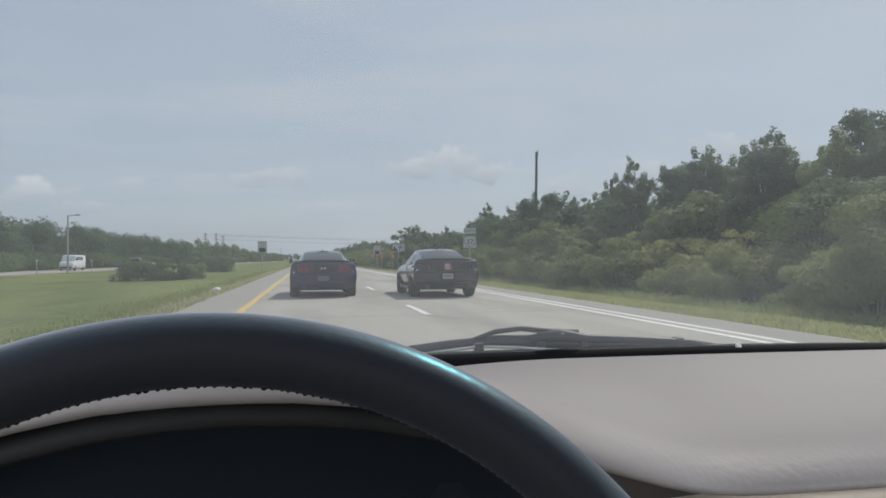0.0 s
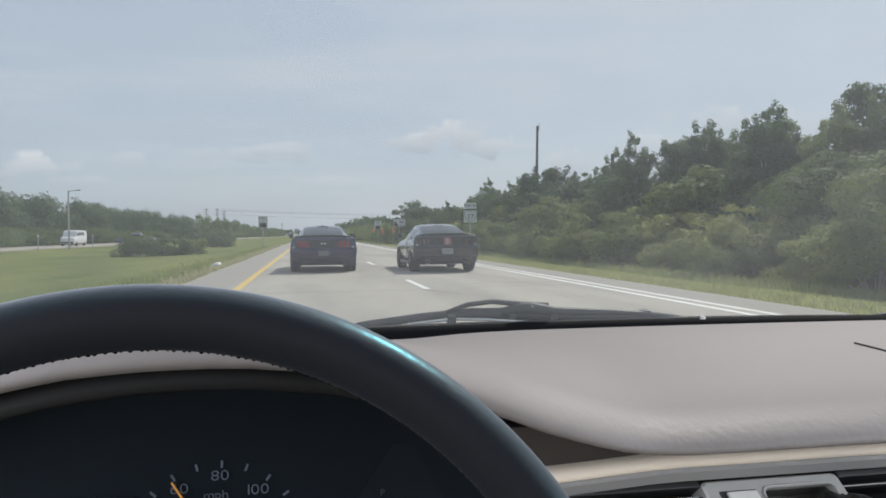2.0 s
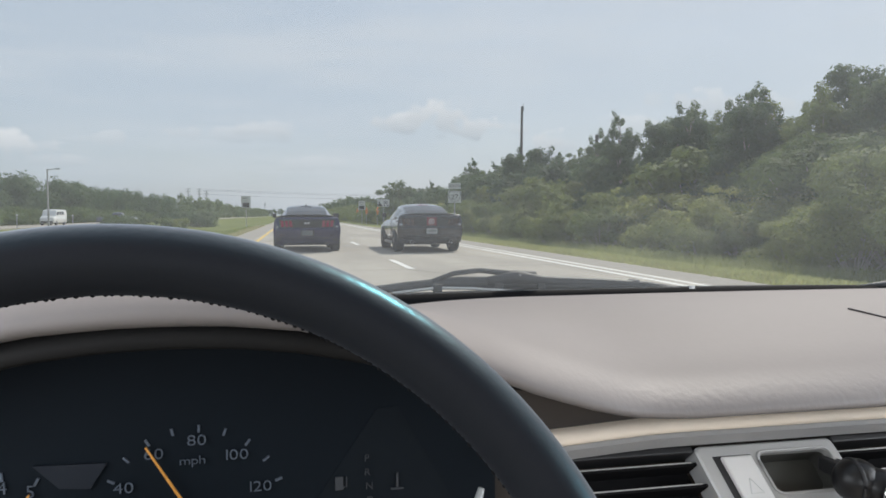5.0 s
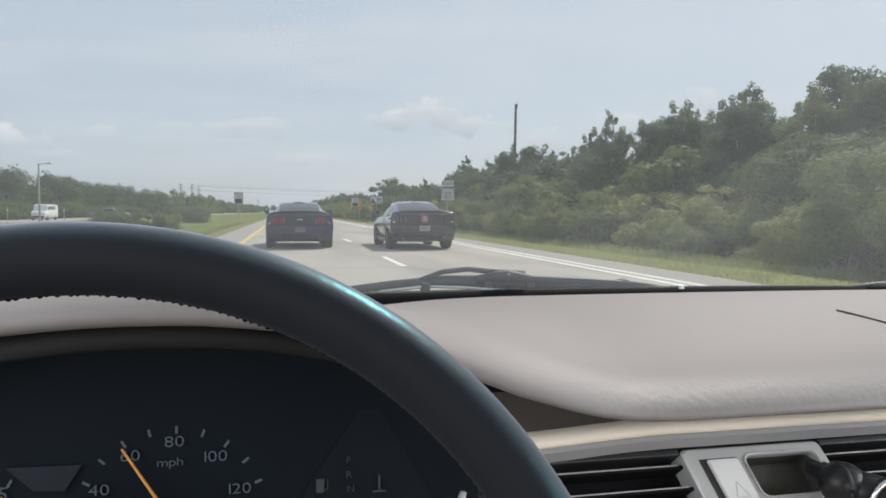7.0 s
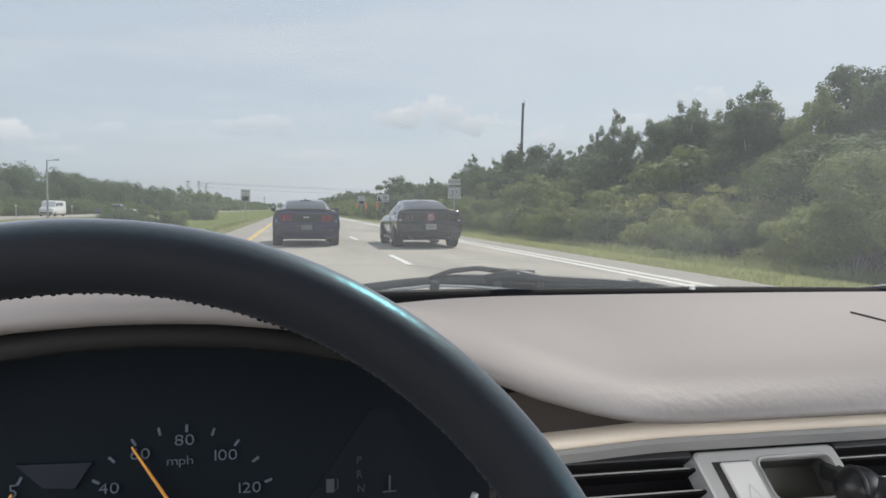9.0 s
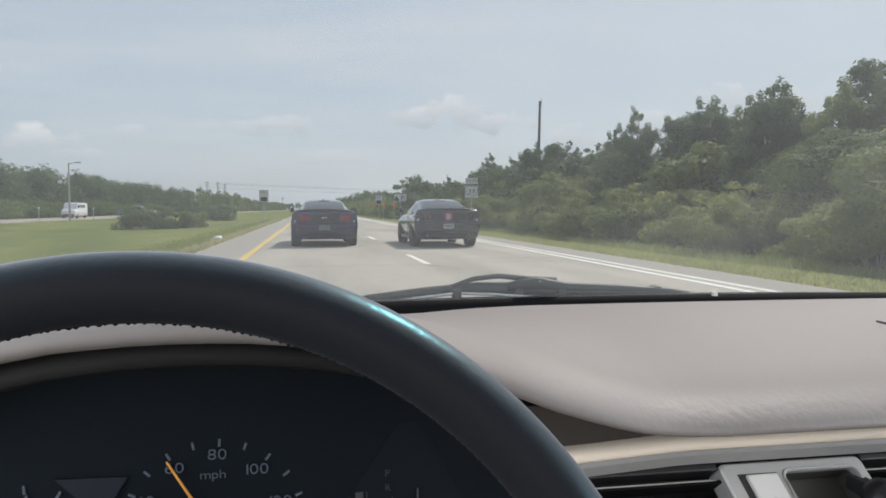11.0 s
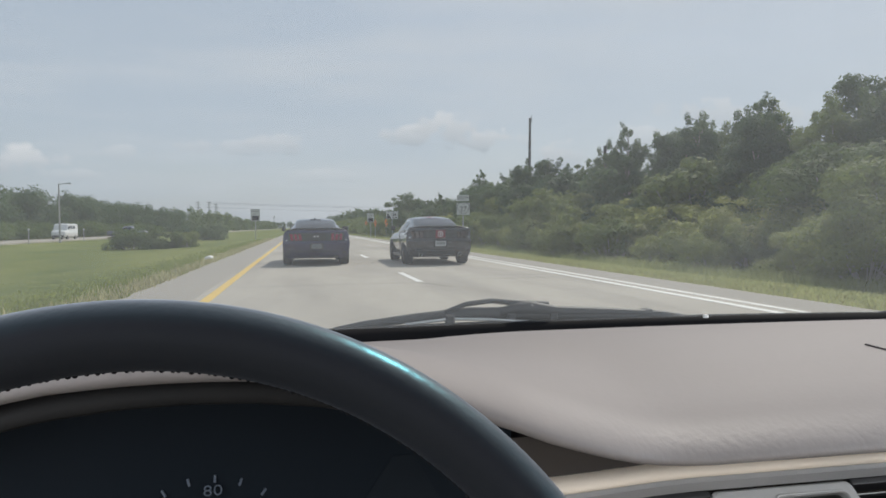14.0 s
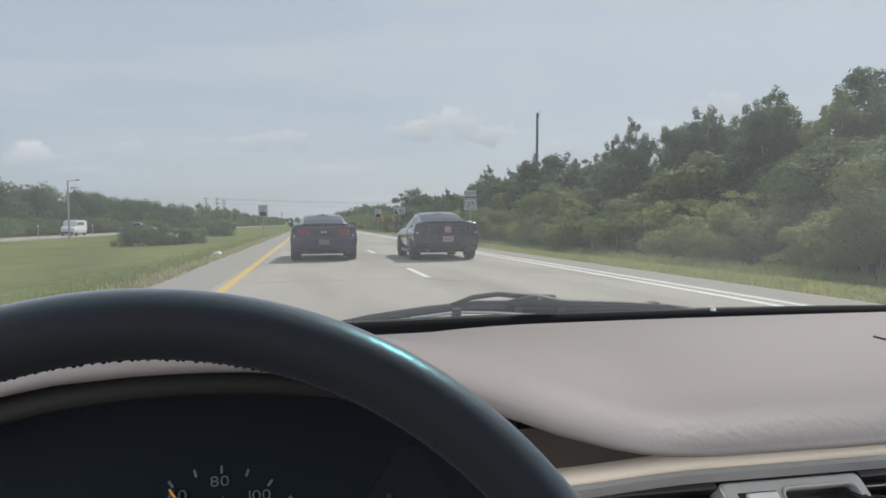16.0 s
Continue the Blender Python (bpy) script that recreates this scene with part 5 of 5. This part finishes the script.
def roof_ring(rows, y):
    hb, zb, ht, zt = interp_rows(rows, y)
    half = [(hb, zb), (hb * 0.985, zb + 0.2 * (zt - zb)), (hb + (ht - hb) * 0.7, zb + 0.68 * (zt - zb)), (ht, zb + 0.9 * (zt - zb)), (ht * 0.8, zb + 0.97 * (zt - zb)), (ht * 0.4, zt), (0, zt + 0.005)]
    return [Vector((x, y, z)) for x, z in half] + [Vector((-x, y, z)) for x, z in reversed(half[:-1])]


def road_wheel(parent, x, y, r, w, rim_mat=RIM):
    s = 1 if x > 0 else -1
    b_ = bmesh.new()
    prof = [(-w / 2, r * 0.66), (-w / 2, r * 0.9), (-w * 0.42, r * 0.985), (-w * 0.2, r), (w * 0.2, r), (w * 0.42, r * 0.985), (w / 2, r * 0.9), (w / 2, r * 0.66)]
    rings_ = [[(x + a, y + rr * math.cos(t), r + rr * math.sin(t)) for a, rr in prof] for t in [2 * math.pi * k / 32 for k in range(33)]]
    loft(b_, rings_)
    bmesh.ops.remove_doubles(b_, verts=b_.verts, dist=1e-5)
    bmesh.ops.recalc_face_normals(b_, faces=b_.faces)
    wh = empty_thing("wheel", Matrix(), "", "")
    wh.parent = parent
    part("tyre", b_, TYRE, wh, "", True)
    b_ = bmesh.new()
    for k in range(5):
        a = 2 * math.pi * k / 5
        rod(b_, (x + s * w * 0.40, y, r), (x + s * w * 0.38, y + r * 0.64 * math.cos(a), r + r * 0.64 * math.sin(a)), 0.035, 0.03, 6)
    rod(b_, (x - s * w * 0.3, y, r), (x + s * w * 0.1, y, r), r * 0.66, r * 0.66, 24)
    part("rim", b_, rim_mat, wh)


TAIL_Z = (0.23, 0.26, 0.32, 0.44, 0.56, 0.625, 0.655, 0.668, 0.680, 0.70, 0.93, 0.975, 1.01, 1.03)
TAIL_Y = (0.16, 0.085, 0.045, 0.015, -0.010, -0.022, -0.020, -0.008, 0.022, 0.040, 0.022, 0.020, 0.045, 0.10)
TAIL_W = (0.80, 0.84, 0.89, 0.925, 0.945, 0.95, 0.95, 0.948, 0.946, 0.944, 0.915, 0.895, 0.865, 0.84)


def tail_y(x, z, up=0.0):
    """The rear fascia: a bumper with a shelf on top, bowed round towards the sides."""
    return float(np.interp(z - up, TAIL_Z, TAIL_Y)) + 0.23 * (abs(x) / 0.95) ** 3


def tail_patch(x0, x1, z0, z1, out, up=0.0, lean=0.0, n=7, deep=0.03):
    """A curved plate that follows the fascia, standing proud of it, its edges chamfered; lean shifts its foot sideways."""
    b_, rings_ = bmesh.new(), []
    e = min(0.010, (x1 - x0) * 0.15, (z1 - z0) * 0.15)
    for k in range(n):
        f = k / (n - 1)
        ring = []
        for xa, xb, z, o in ((x0, x1, z0, -deep), (x0, x1, z0, out - e), (x0 + e, x1 - e, z0 + e, out), (x0 + e, x1 - e, z1 - e, out), (x0, x1, z1, out - e), (x0, x1, z1, -deep)):
            x = xa + (xb - xa) * f + lean * (z1 - z) / (z1 - z0)
            ring.append((x, tail_y(x, z, up) - o, z))
        rings_.append(ring)
    loft(b_, rings_, True)
    bmesh.ops.recalc_face_normals(b_, faces=b_.faces)
    return b_


def coupe(name, m, label, paint, spec):
    """A two-door fastback seen mostly from behind; its rear bumper at y = 0."""
    th = empty_thing(name, m, label, "car", "cars ahead")
    rows, top, up = spec["body"], spec["roof"], spec["up"]
    ys = sorted({*[r[0] for r in rows if r[0] >= 0.2], *np.linspace(0.2, rows[-1][0], 40).round(3).tolist()})
    b_ = bmesh.new()
    loft(b_, [body_ring(rows, y) for y in ys], True)
    bmesh.ops.recalc_face_normals(b_, faces=b_.faces)
    part("body", b_, paint, th, "", True)
    # rear bumper and tail
    b_ = bmesh.new()
    loft(b_, [[(w * u, tail_y(w * u, z + up, up), z + up) for u in np.linspace(-1, 1, 33)] for z, w in zip(TAIL_Z, TAIL_W)], False)
    bmesh.ops.recalc_face_normals(b_, faces=b_.faces)
    part("rear_bumper", b_, paint, th, "", True)
    b_ = bmesh.new()  # deck lid between the tail and the window
    loft(b_, [[(w * u, tail_y(w * u, 1.03 + up, up) * (1 - f) + 0.62 * f, 1.03 + up + f * 0.02 - 0.03 * abs(u) ** 3) for u in np.linspace(-1, 1, 21)] for f, w in ((0, 0.84), (0.3, 0.85), (0.7, 0.84), (1, 0.80))])
    bmesh.ops.recalc_face_normals(b_, faces=b_.faces)
    part("boot_lid", b_, paint, th, "", True)
    ys = np.linspace(top[0][0], top[-1][0], 34)
    b_ = bmesh.new()
    loft(b_, [roof_ring(top, y) for y in ys])
    bmesh.ops.recalc_face_normals(b_, faces=b_.faces)
    part("roof", b_, paint, th, "", True)

    def overlay(pname, y0, y1, k0, k1, lift, mat=CAR_GLASS, note="dark tinted glass", squeeze=1.0):
        bb, rr = bmesh.new(), []
        for y in np.linspace(y0, y1, 14):
            ring = roof_ring(top, y)
            mid = Vector((0, y, 0.9))
            rr.append([Vector((p.x * squeeze, p.y, p.z)) + (p - mid).normalized() * lift for p in ring[k0:k1]])
        loft(bb, rr)
        bmesh.ops.recalc_face_normals(bb, faces=bb.faces)
        return part(pname, bb, mat, th, note, True)

    overlay("rear_window", spec["glass"][0], spec["glass"][1], 3, 10, 0.006)
    overlay("side_window", spec["side"][0], spec["side"][1], 1, 3, 0.006)
    overlay("side_window", spec["side"][0], spec["side"][1], 10, 12, 0.006)
    overlay("windscreen", top[-1][0] - 0.62, top[-1][0] - 0.05, 3, 10, 0.006)
    if spec["stripe"]:
        overlay("roof_stripe", spec["glass"][1] + 0.05, 2.45, 5, 8, 0.004, TAIL, "red centre stripe", 0.75)
    part("high_brake_lamp", box(bmesh.new(), (-0.16, spec["glass"][1] - 0.06, 1.332), (0.16, spec["glass"][1] + 0.02, 1.352), 0.006), CAR_BLACK, th)
    for x in (-1, 1):
        for y in spec["axles"]:
            road_wheel(th, x * spec["track"], y, 0.34, 0.27)
            b2 = bmesh.new()
            pts_ = [(x * (spec["track"] + 0.105), y + 0.385 * math.cos(a), 0.34 + 0.385 * math.sin(a)) for a in np.radians(range(-10, 191, 10))]
            loft(b2, [[(px_, py_, pz_), (px_ - x * 0.30, py_, pz_)] for px_, py_, pz_ in pts_])
            part("wheel_arch", b2, CAR_BLACK, th)
        part("door_mirror", box(bmesh.new(), (x * 0.90 - 0.02, 2.78, 0.99), (x * 1.06 + 0.02, 2.95, 1.13), 0.03), CAR_BLACK, th, "", True)
        part("sill", box(bmesh.new(), (x * 0.90 - 0.03, 1.35, 0.20), (x * 0.90 + 0.03, 3.30, 0.30), 0.02), CAR_BLACK, th, "black side sill")
        part("door_gap", box(bmesh.new(), (x * 0.925 - 0.012, 1.72, 0.36), (x * 0.925 + 0.008, 1.735, 0.90)), CAR_BLACK, th)
        part("door_handle", box(bmesh.new(), (x * 0.925 - 0.015, 1.80, 0.80), (x * 0.925 + 0.022, 1.98, 0.835), 0.008), paint, th)
    # spoiler: a lip across the tail, its ends turned down
    sp, rings_ = bmesh.new(), []
    for k in range(21):
        x = -spec["spoil_w"] + 2 * spec["spoil_w"] * k / 20
        e = abs(x) / spec["spoil_w"]
        z = spec["spoil_z"] - 0.06 * e ** 4
        y = 0.06 + 0.17 * e ** 3
        rings_.append([(x, y + 0.24, z - 0.05), (x, y + 0.18, z - 0.005), (x, y, z + 0.018), (x, y - 0.01, z + 0.004), (x, y + 0.05, z - 0.035)])
    loft(sp, rings_, True)
    bmesh.ops.recalc_face_normals(sp, faces=sp.faces)
    part("spoiler", sp, CAR_BLACK, th, "black tail spoiler", True)
    part("tail_panel", tail_patch(-0.80, 0.80, 0.705 + up, 0.955 + up, 0.004, up, n=25), CAR_BLACK, th, "gloss black tail panel")
    part("valance", tail_patch(-0.70, 0.70, 0.245 + up, 0.43 + up, 0.006, up, n=21), CAR_BLACK, th, "black lower bumper")
    part("bumper_crease", tail_patch(-0.80, 0.80, 0.440 + up, 0.456 + up, 0.010, up, n=25, deep=0.01), spec["crease_mat"], th, "raised bumper edge")
    part("plate_recess", tail_patch(-0.20, 0.20, spec["plate"] - 0.02, spec["plate"] + 0.17, 0.006, up), CAR_BLACK, th)
    part("number_plate", box(bmesh.new(), (-0.155, -0.038, spec["plate"]), (0.155, -0.020, spec["plate"] + 0.150), 0.004), spec["plate_mat"], th, "number plate")
    for k in range(6):
        part("plate_mark", box(bmesh.new(), (-0.115 + 0.04 * k, -0.041, spec["plate"] + 0.05), (-0.090 + 0.04 * k, -0.0375, spec["plate"] + 0.115)), PLATE_BAR, th)
    for x in (-1, 1):
        part("exhaust_tip", rod(bmesh.new(), (x * 0.56, 0.005, 0.255 + up), (x * 0.56, 0.25, 0.255 + up), 0.048, 0.048, 18, False), GALV, th, "bright exhaust tip")
        part("reflector", tail_patch(x * 0.72 - 0.08, x * 0.72 + 0.08, 0.475 + up, 0.50 + up, 0.006, up), TAIL_DARK, th)
        part("bumper_vent", tail_patch(x * 0.80 - 0.07, x * 0.80 + 0.07, 0.33 + up, 0.41 + up, 0.005, up), CAR_BLACK, th)
    part("aerial", rod(bmesh.new(), (0.0, 1.80, 1.375), (0.0, 1.76, 1.402), 0.030, 0.012, 8), CAR_BLACK, th)
    return th


BODY_A = [(0.00, .80, .86, .80, .235, .58, .90, .92), (0.05, .86, .925, .84, .215, .60, .96, .98), (0.20, .89, .962, .86, .21, .62, 1.00, 1.03), (0.60, .88, .968, .82, .20, .64, 1.00, 1.045),
          (1.00, .88, .968, .80, .19, .64, .985, 1.02), (1.60, .84, .930, .80, .17, .60, .95, .97), (2.60, .84, .920, .80, .17, .60, .93, .95), (3.10, .85, .930, .80, .17, .60, .93, .97),
          (3.67, .86, .945, .80, .19, .62, .90, .95), (4.30, .84, .930, .74, .20, .58, .80, .84), (4.65, .74, .860, .60, .22, .50, .68, .70), (4.78, .55, .650, .45, .30, .50, .60, .61)]
ROOF_A = [(0.42, .70, .99, .58, 1.03), (0.90, .78, .97, .57, 1.20), (1.40, .80, .95, .56, 1.325), (1.90, .80, .94, .565, 1.378), (2.40, .80, .93, .56, 1.37), (2.80, .80, .93, .56, 1.27), (3.35, .76, .94, .60, .97)]
SPEC_A = dict(body=BODY_A, roof=ROOF_A, glass=(0.58, 1.47), side=(1.35, 2.75), axles=(0.98, 3.70), track=0.83, plate_mat=PLATE_DIM, crease_mat=PAINT_BLUE, stripe=False, up=0.0, spoil_w=0.84, spoil_z=1.075, plate=0.485)
car_a = coupe("coupe", pose(0.42, 21.6, 0), "deep blue sports coupe with lit red tail lamps", PAINT_BLUE, SPEC_A)
for side in (-1, 1):
    for k in range(3):
        x = side * (0.475 + 0.118 * k)
        part("tail_lamp", tail_patch(x - 0.046, x + 0.046, 0.730, 0.915, 0.030, 0.0, -side * 0.020), TAIL, car_a, "red tail lamp bar")
for x, w in ((-0.055, 0.05), (0.035, 0.05)):
    part("badge", box(bmesh.new(), (x - w / 2, 0.012, 0.825), (x + w / 2, 0.026, 0.862), 0.003), BADGE, car_a, "small silver tail badge")

BODY_B = [(0.00, .80, .86, .82, .28, .58, .92, .94), (0.05, .85, .915, .86, .25, .60, .97, .99), (0.20, .88, .945, .87, .24, .62, 1.01, 1.04), (0.60, .86, .938, .83, .22, .64, 1.00, 1.045),
          (1.00, .86, .938, .80, .19, .64, .985, 1.02), (1.60, .84, .915, .80, .18, .60, .95, .97), (2.60, .84, .905, .80, .18, .60, .93, .95), (3.10, .85, .915, .80, .18, .60, .93, .97),
          (3.70, .86, .930, .80, .19, .62, .91, .96), (4.35, .84, .915, .76, .20, .58, .83, .87), (4.68, .76, .860, .66, .22, .50, .72, .74), (4.78, .62, .720, .55, .30, .50, .64, .65)]
ROOF_B = [(0.42, .72, .99, .62, 1.03), (0.90, .78, .97, .60, 1.20), (1.40, .80, .95, .58, 1.33), (1.90, .80, .94, .58, 1.395), (2.40, .80, .93, .575, 1.39), (2.80, .80, .93, .575, 1.29), (3.35, .76, .94, .62, .98)]
SPEC_B = dict(body=BODY_B, roof=ROOF_B, glass=(0.60, 1.50), side=(1.45, 2.75), axles=(0.98, 3.70), track=0.82, plate_mat=PLATE, crease_mat=RIM, stripe=True, up=0.045, spoil_w=0.85, spoil_z=1.10, plate=0.535)
car_b = coupe("coupe", pose(3.86, 20.6, 0, 0, 0, 0.3), "dark graphite sports coupe with red badge panel and smoked lamps", PAINT_DARK, SPEC_B)
part("badge_panel", tail_patch(-0.125, 0.125, 0.765, 0.995, 0.010, 0.045), RED_PANEL, car_b, "dark red badge panel")
pts = [(0.070 * math.cos(2 * math.pi * k / 32), 0.010, 0.880 + 0.070 * math.sin(2 * math.pi * k / 32)) for k in range(33)]
part("badge_ring", strip(pts, 0.0095, 8), BADGE, car_b, "round silver badge ring", True)
part("badge_mark", box(bmesh.new(), (-0.014, 0.004, 0.848), (0.016, 0.024, 0.912), 0.005), BADGE, car_b)
for lo, hi in (((-0.135, 0.0, 0.760), (-0.120, 0.03, 1.0)), ((0.120, 0.0, 0.760), (0.135, 0.03, 1.0))):
    part("panel_edge", box(bmesh.new(), lo, hi), TAIL, car_b, "red edge strip")
for side in (-1, 1):
    for k in range(3):
        x = side * (0.54 + 0.118 * k)
        part("tail_lamp", tail_patch(x - 0.042, x + 0.042, 0.785, 0.945, 0.022, 0.045, -side * 0.012), TAIL_DARK, car_b, "smoked tail lamp bar")


# bright metal for the domes added beside the tail lamps as sun glints
GLINT_METAL = material("glint_metal", (0.86, 0.85, 0.86), 0.27, metal=0.9, var=0.02)


def lamp_lens(car, x, z, up, r=0.11, spread=20):
    """A shallow metal dome, added and tipped upwards and outwards to throw a sun glint."""
    way = Vector((0.47 if x > 0 else -0.47, -0.54, 0.70)).normalized()
    turn = way.to_track_quat("Z", "Y").to_matrix()
    b_, c = bmesh.new(), Vector((x, tail_y(x, z, up) - 0.030, z)) - way * r * math.cos(radians(spread))
    rings_ = [[c + turn @ Vector((r * math.sin(p) * math.cos(q), r * math.sin(p) * math.sin(q), r * math.cos(p))) for q in np.linspace(0, 2 * math.pi, 24, endpoint=False)] for p in np.radians(np.linspace(1, spread, 7))]
    loft(b_, rings_ + [[p - way * 0.02 for p in rings_[-1]]], True)
    bmesh.ops.recalc_face_normals(b_, faces=b_.faces)
    part("lamp_lens", b_, GLINT_METAL, car, "added bright metal dome for a sun glint", True)


for side in (-1, 1):
    lamp_lens(car_a, side * 0.85, 0.745, 0.0)
    lamp_lens(car_b, side * 0.855, 0.800, 0.045)


def plain_vehicle(name, m, label, paint, rows, top, side, wheel_y, track, wr):
    th = empty_thing(name, m, label, "car", "vehicles off the road")
    b_ = bmesh.new()
    loft(b_, [body_ring(rows, y) for y in np.linspace(rows[0][0], rows[-1][0], 26)], True)
    bmesh.ops.recalc_face_normals(b_, faces=b_.faces)
    part("body", b_, paint, th, "", True)
    b_ = bmesh.new()
    rs = [roof_ring(top, y) for y in sorted({*np.linspace(top[0][0], top[-1][0], 16).tolist(), *[r[0] for r in top]})]
    loft(b_, rs)
    b_.faces.new([b_.verts.new(p) for p in rs[0]])
    bmesh.ops.remove_doubles(b_, verts=b_.verts, dist=1e-4)
    bmesh.ops.recalc_face_normals(b_, faces=b_.faces)
    part("roof", b_, paint, th)
    for k0, k1 in ((1, 3), (10, 12)):
        n_ = len(side) - 1
        for q in range(n_):
            bb = bmesh.new()
            loft(bb, [[p + Vector((0.012 if p.x > 0 else -0.012, 0, 0)) for p in roof_ring(top, y)[k0:k1]] for y in np.linspace(side[q] + 0.05, side[q + 1] - 0.05, 5)])
            part("side_window", bb, CAR_GLASS, th)
    for x in (-1, 1):
        for y in wheel_y:
            road_wheel(th, x * track, y, wr, 0.22, GALV)
    part("bumper", box(bmesh.new(), (-0.8, -0.04, 0.38), (0.8, 0.1, 0.56), 0.03), CAR_BLACK, th)
    part("bumper", box(bmesh.new(), (-0.75, rows[-1][0] - 0.08, 0.36), (0.75, rows[-1][0] + 0.03, 0.54), 0.03), CAR_BLACK, th)
    for x in (-1, 1):
        part("tail_lamp", box(bmesh.new(), (x * 0.72 - 0.08, -0.03, 0.72), (x * 0.72 + 0.08, 0.05, 0.92), 0.02), TAIL, th)
        part("headlamp", box(bmesh.new(), (x * 0.66 - 0.1, rows[-1][0] - 0.12, 0.62), (x * 0.66 + 0.1, rows[-1][0] - 0.02, 0.74), 0.02), SIGN_WHITE, th)
    return th


def box_body(length, w, z0, z1, nose, nose_z):
    return [(0.0, w * .9, w * .95, w * .9, z0 + .1, .65, z1 - .03, z1), (0.2, w * .96, w, w * .95, z0, .65, z1, z1 + .01), (length - nose, w * .96, w, w * .95, z0, .65, z1, z1 + .01),
            (length - 0.25, w * .92, w * .96, w * .84, z0, .6, nose_z, nose_z + .03), (length, w * .75, w * .8, w * .7, z0 + .12, .55, nose_z - .12, nose_z - .1)]


plain_vehicle("van", pose(-31.8, 112, -0.12, 0, 0, 180), "white van coming along the opposite carriageway", CAR_WHITE, box_body(5.6, .98, .28, 1.25, 1.0, 1.10),
              [(0.02, .96, 1.22, .90, 2.06), (0.15, .97, 1.22, .90, 2.12), (3.85, .97, 1.22, .90, 2.12), (4.15, .96, 1.22, .86, 1.98), (4.62, .92, 1.2, .80, 1.22)], (1.3, 2.4, 3.5, 4.4), (1.1, 4.6), 0.86, 0.36)
plain_vehicle("pickup_truck", pose(-28.8, 120, -0.2, 0, 0, -90), "dark pickup truck crossing the far carriageway", CAR_GREY, box_body(5.6, .96, .40, 1.10, 1.6, 1.08),
              [(2.2, .90, 1.08, .76, 1.6), (2.4, .92, 1.08, .78, 1.82), (3.5, .92, 1.08, .78, 1.82), (4.1, .88, 1.08, .72, 1.10)], (2.3, 3.0, 3.7), (1.1, 4.6), 0.84, 0.38)
plain_vehicle("sedan", pose(-21.5, 136, -0.2, 0, 0, -90), "white sedan crossing the median opening", CAR_WHITE, box_body(4.6, .90, .24, .92, 1.2, .84),
              [(0.5, .82, .92, .60, 1.0), (1.2, .84, .92, .62, 1.38), (2.4, .84, .92, .62, 1.42), (3.4, .80, .92, .60, .95)], (1.1, 1.9, 2.8), (0.95, 3.65), 0.78, 0.32)
plain_vehicle("estate_car", pose(14.2, 72, -0.05, 0, 0, 82), "grey estate car waiting on the side road", CAR_GREY, box_body(4.8, .92, .28, 1.0, 1.3, .95),
              [(0.05, .86, 1.0, .66, 1.5), (0.4, .88, 1.0, .70, 1.62), (2.6, .88, 1.0, .70, 1.64), (3.6, .84, 1.0, .66, 1.02)], (0.3, 1.3, 2.2, 3.0), (0.95, 3.8), 0.80, 0.34)
lit = bmesh.new()
bmesh.ops.create_icosphere(lit, subdivisions=2, radius=0.16, matrix=Matrix.Translation((-3.25, 27.5, 0.02)) @ Matrix.Diagonal((1.2, 0.9, 0.7, 1)))
for v in lit.verts:
    v.co += Vector((1, 1, 1)) * 0.05 * noise.noise(v.co * 9)
tagged(mesh_object("litter_bag", lit, LITTER, True), "crumpled white litter bag on the shoulder edge", "litter")
